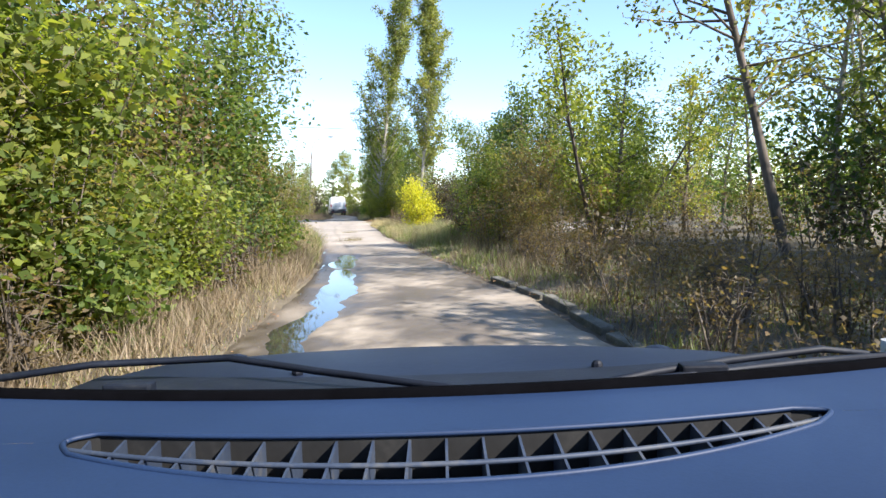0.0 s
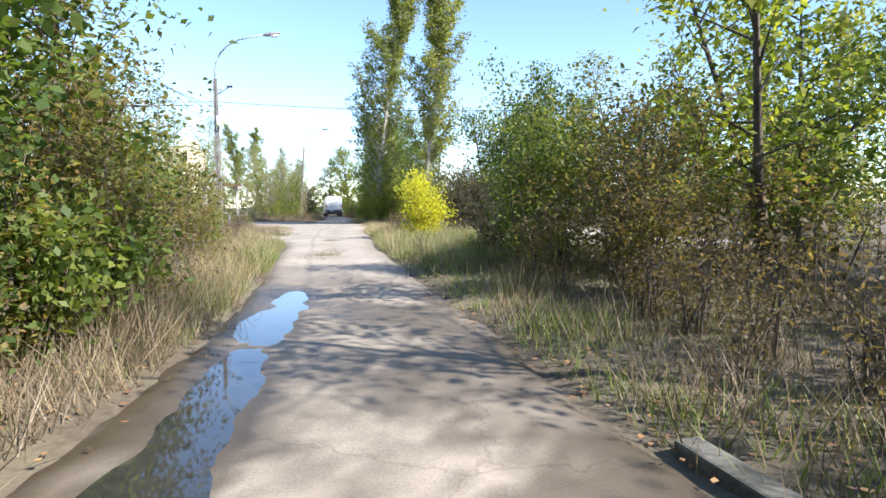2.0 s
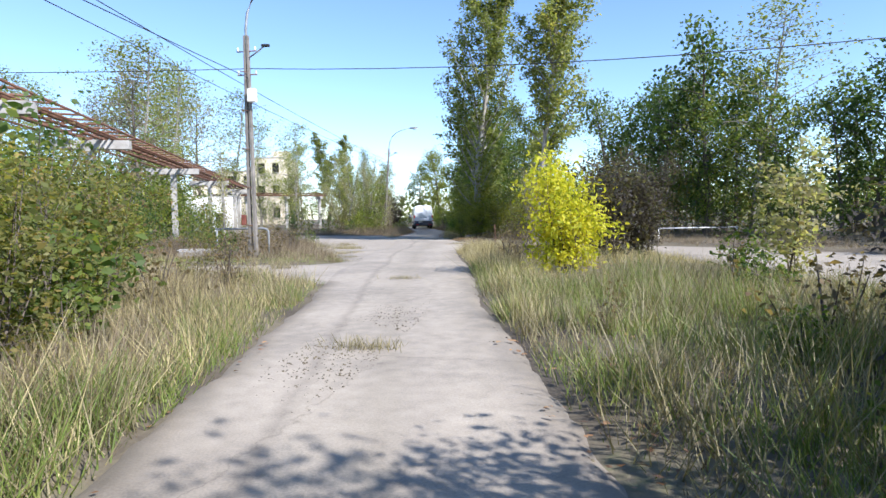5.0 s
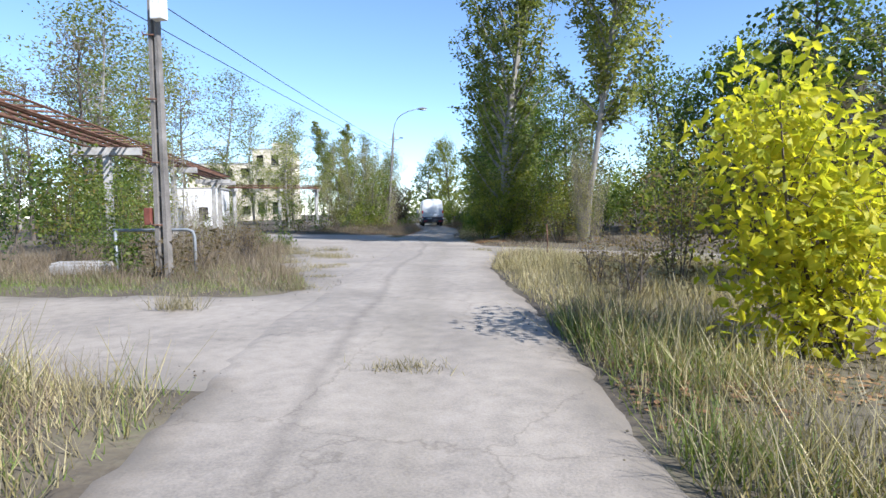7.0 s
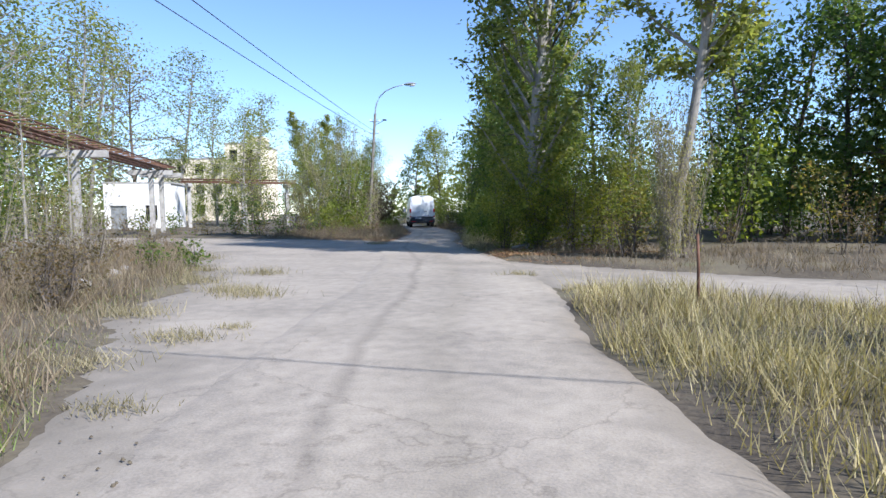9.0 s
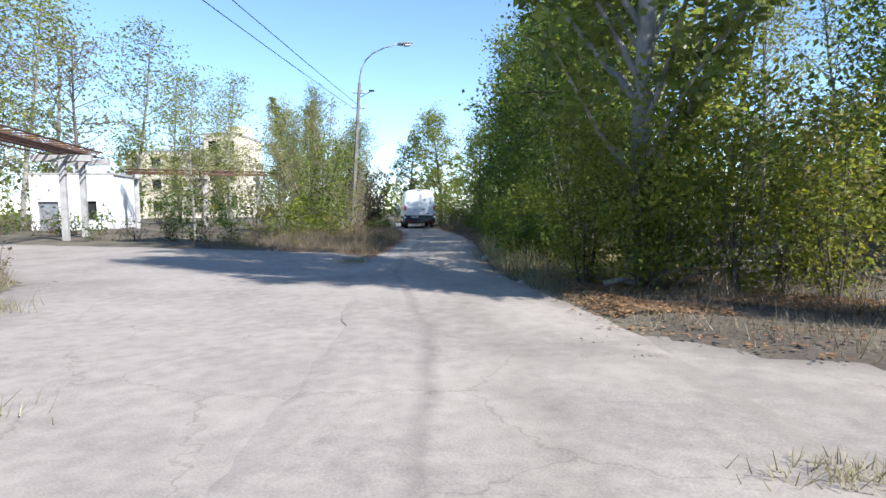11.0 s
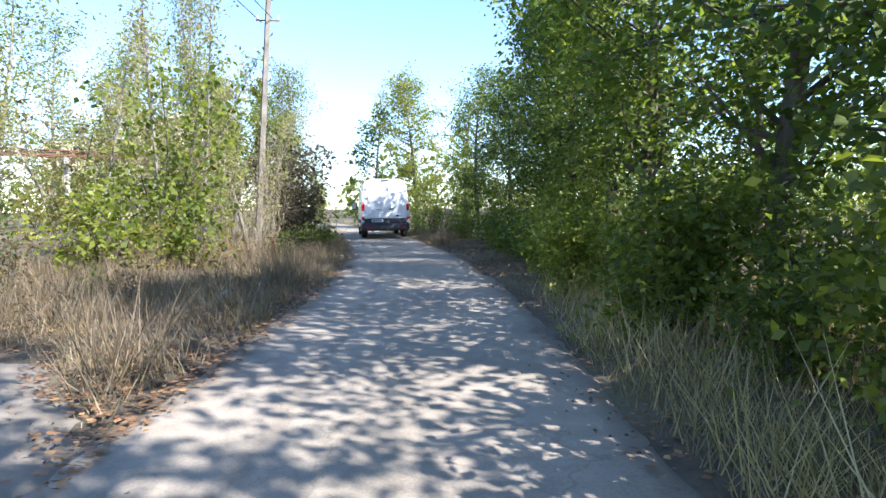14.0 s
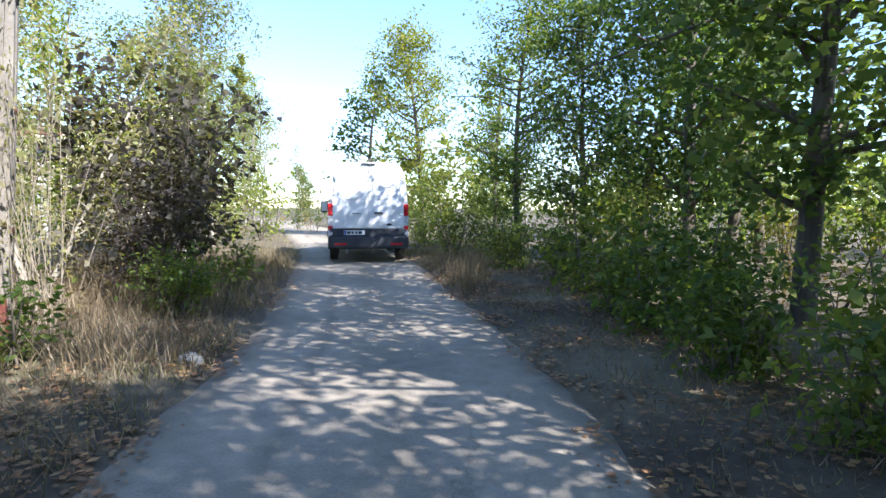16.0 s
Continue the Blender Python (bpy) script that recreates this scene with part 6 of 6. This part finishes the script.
SEAL = noisy("black_screen_rubber", [(0.2, (0.001, 0.001, 0.0013)), (0.8, (0.003, 0.003, 0.004))], 7, 60, 0.95, bump=0.1, spec=0.02)


def vent_far(x):
    return 0.756 + 0.039 * x + 0.19 * x * x


def vent_mid(x):
    return 0.668 + 0.045 * x + 0.36 * x * x


def vent_near(x):
    return 0.619 + 0.0435 * x + 0.51 * x * x


VENT_ENDS = (-0.503, 0.53)


def vent_edges(x):
    """The near and far rims of the vent, drawn together in a round at both ends."""
    a, b = vent_near(x), vent_far(x)
    e = math.sqrt(min(1, max(0, x - VENT_ENDS[0]) / 0.03) * min(1, max(0, VENT_ENDS[1] - x) / 0.045))
    m = a + 0.45 * (b - a)
    return m + (a - m) * e, m + (b - m) * e


def screen_edge(x):
    return 0.906 + 0.04 * x + 0.129 * x * x


def car(x, y, turn, eye):
    """The front of a small car: dashboard with its long demister vent, scuttle, wipers, bonnet, wings and wheels."""
    ob = thing("car", "dark blue car front with blue-grey dashboard and black wipers", "car", (x, y, 0), turn)
    top = eye - 0.30
    x0, x1 = VENT_ENDS
    dash = bmesh.new()
    n = 60
    ends = [x0 + 0.03 * (k / 6) ** 2 for k in range(7)] + [x1 - 0.045 * (k / 6) ** 2 for k in range(7)]
    cols = sorted([c for c in (-0.8 + 1.6 * k / n for k in range(n + 1)) if min(abs(c - x0), abs(c - x1)) > 0.004] + ends)

    def slope(px, py):
        return top + 0.0 * px - 0.25 * max(0, 0.45 - py) ** 2

    rows_by_col = []
    for px in cols:
        hole = x0 <= px <= x1
        near = [0.05, 0.25, 0.42, 0.55]
        a, b = vent_edges(px if hole else min(max(px, x0), x1))
        b = max(b, a + 0.0005)
        rows_by_col.append(([dash.verts.new((px, py, slope(px, py))) for py in near + [a]], [dash.verts.new((px, py, slope(px, py))) for py in (b, (b + screen_edge(px)) / 2, screen_edge(px))]))
    for (a1, b1), (a2, b2) in zip(rows_by_col, rows_by_col[1:]):
        for k in range(len(a1) - 1):
            dash.faces.new((a1[k], a2[k], a2[k + 1], a1[k + 1])).smooth = True
        for k in range(len(b1) - 1):
            dash.faces.new((b1[k], b2[k], b2[k + 1], b1[k + 1])).smooth = True
    part("dashboard", dash, DASH, ob, "blue-grey grained dashboard")
    tray = bmesh.new()
    lo = top - 0.085
    pts = sorted([x0 + 0.03 + (x1 - x0 - 0.075) * k / 44 for k in range(1, 44)] + ends)
    m = len(pts) - 1
    ring = [(px, vent_edges(px)[0]) for px in pts] + [(px, vent_edges(px)[1]) for px in pts[::-1]]
    hi_ring = [tray.verts.new((a, b, top - 0.001)) for a, b in ring]
    lo_ring = [tray.verts.new((a, b, lo)) for a, b in ring]
    for k in range(len(ring)):
        tray.faces.new((hi_ring[k], hi_ring[(k + 1) % len(ring)], lo_ring[(k + 1) % len(ring)], lo_ring[k]))
    vent = part("vent", tray, VENT_WALL, ob, "long curved demister vent")
    floor_bm = bmesh.new()
    low = [(floor_bm.verts.new((px, vent_edges(px)[0], lo)), floor_bm.verts.new((px, vent_edges(px)[1] + 0.0004, lo))) for px in pts]
    for a, b in zip(low, low[1:]):
        floor_bm.faces.new((a[0], b[0], b[1], a[1]))
    # near-black sheet painted as the shade at the vent's bottom
    part("vent_bottom", floor_bm, DARK, vent)
    part("rim", rod(bmesh.new(), [(a, b, top) for a, b in ring[: m + 1]], 0.004, 6), DASH, vent)
    part("rim", rod(bmesh.new(), [(a, b, top) for a, b in ring[m + 1:]], 0.004, 6), DASH, vent)
    part("long_slat", rod(bmesh.new(), [(px, min(max(vent_mid(px), vent_edges(px)[0]), vent_edges(px)[1]), top - 0.002) for px in pts], 0.0035, 6), GRILLE, vent)
    for k in range(22):
        px = x0 + (x1 - x0) * (k + 0.9) / 22.6
        fan = px * 0.12
        fin = bmesh.new()
        a, b = vent_edges(px)[0], vent_edges(min(max(px + fan * 0.4, x0 + 0.012), x1 - 0.016))[1]
        c = [fin.verts.new(p) for p in ((px - 0.0016, a, top - 0.001), (px - 0.0016 + fan * 0.4, b, top - 0.007), (px - 0.0016 + fan * 0.4, b, lo), (px - 0.0016, a, lo))]
        d = [fin.verts.new(v.co + Vector((0.0035, 0, 0))) for v in c]
        fin.faces.new(c)
        fin.faces.new(d[::-1])
        for j in range(4):
            fin.faces.new((c[j], c[(j + 1) % 4], d[(j + 1) % 4], d[j]))
        bmesh.ops.recalc_face_normals(fin, faces=fin.faces[:])
        part("slat", fin, GRILLE, vent)
    seal = [(px, screen_edge(px) + 0.012, top - 0.004) for px in cols]
    part("windscreen_seal", rod(bmesh.new(), seal, 0.017, 6), SEAL, ob, "black rubber windscreen seal")
    sc = bmesh.new()
    strip = [(sc.verts.new((px, screen_edge(px) + 0.02, top - 0.035)), sc.verts.new((px, screen_edge(px) + 0.24, top - 0.07)), sc.verts.new((px, screen_edge(px) + 0.4, top - 0.082))) for px in cols]
    for a, b in zip(strip, strip[1:]):
        for k in (0, 1):
            sc.faces.new((a[k], b[k], b[k + 1], a[k + 1])).smooth = True
    part("scuttle", sc, SCUTTLE, ob, "black plastic scuttle below the windscreen")
    hood = bmesh.new()
    grid = []
    for k in range(13):
        f = k / 12
        py = 1.3 + 0.95 * f
        grid.append([hood.verts.new((w * (0.86 - 0.1 * f), py + 0.05 * (1 - w * w) * (1 if k else 0), top - 0.085 - 0.02 * w * w - 0.08 * f - 0.16 * f ** 3)) for w in [-1 + 2 * j / 16 for j in range(17)]])
    for a, b in zip(grid, grid[1:]):
        for j in range(16):
            hood.faces.new((a[j], a[j + 1], b[j + 1], b[j])).smooth = True
    part("bonnet", hood, BONNET, ob, "dark blue bonnet reflecting the sky")
    lower = bmesh.new()
    prism(lower, [(0.15, 0.28), (0.15, top - 0.2), (1.2, top - 0.11), (2.1, top - 0.34), (2.3, top - 0.5), (2.34, 0.3)], -0.78, 0.78, "x", 0.03)
    part("front_body", lower, BONNET, ob)
    for s in (-1, 1):
        part("wing", block(bmesh.new(), (0.1, 1.3, 0.34), (s * 0.8, 1.6, top - 0.42), bevel=0.04), BONNET, ob)
        wheel(ob, s * 0.76, 1.6, 0.29, 0.18)
        jet = bmesh.new()
        bmesh.ops.create_uvsphere(jet, u_segments=8, v_segments=6, radius=0.014, matrix=pose(s * 0.35, 1.36, top - 0.085))
        part("washer_jet", jet, SCUTTLE, ob)
    part("rear_stand", block(bmesh.new(), (1.3, 0.12, 0.32), (0, 0.3, 0.14)), BONNET, ob)
    # two wipers lying at the foot of the screen: arm, pressed blade and its silver end
    z = top - 0.046
    for arm, blade, tip in (
        ([(-0.98, 1.2), (-0.78, 1.28), (-0.49, 1.31), (-0.27, 1.22), (0.01, 1.12), (0.18, 1.04)], [(-0.86, 1.09), (-0.6, 1.075), (-0.2, 1.05), (0.18, 1.036)], (-0.98, 1.2)),
        ([(0.2, 1.05), (0.4, 1.13), (0.58, 1.2), (0.84, 1.31), (0.98, 1.28)], [(0.22, 1.04), (0.5, 1.12), (0.75, 1.19), (0.95, 1.22)], (0.98, 1.28)),
    ):
        w = part("wiper", rod(bmesh.new(), [(a, b, z + 0.012 * math.sin(k)) for k, (a, b) in enumerate(arm)], [0.0085] * (len(arm) - 1) + [0.005], 6), SCUTTLE, ob, "black wiper arm with rubber blade")
        part("blade_frame", rod(bmesh.new(), [(a, b + 0.015, z + 0.004) for a, b in blade], 0.008, 6), SCUTTLE, w)
        part("rubber_blade", rod(bmesh.new(), [(a, b - 0.004, z - 0.01) for a, b in blade], 0.005, 6), RUBBER, w)
        part("clip", block(bmesh.new(), (0.09, 0.03, 0.022), (blade[1][0], blade[1][1] + 0.02, z + 0.012), bevel=0.005), SCUTTLE, w)
        part("pivot", rod(bmesh.new(), [(tip[0], tip[1], z - 0.05), (tip[0], tip[1], z + 0.025)], 0.024, 10), GREY_STEEL, w, "silver wiper pivot")
    return ob


car(0.885, 6.15, 0.35, 1.32)
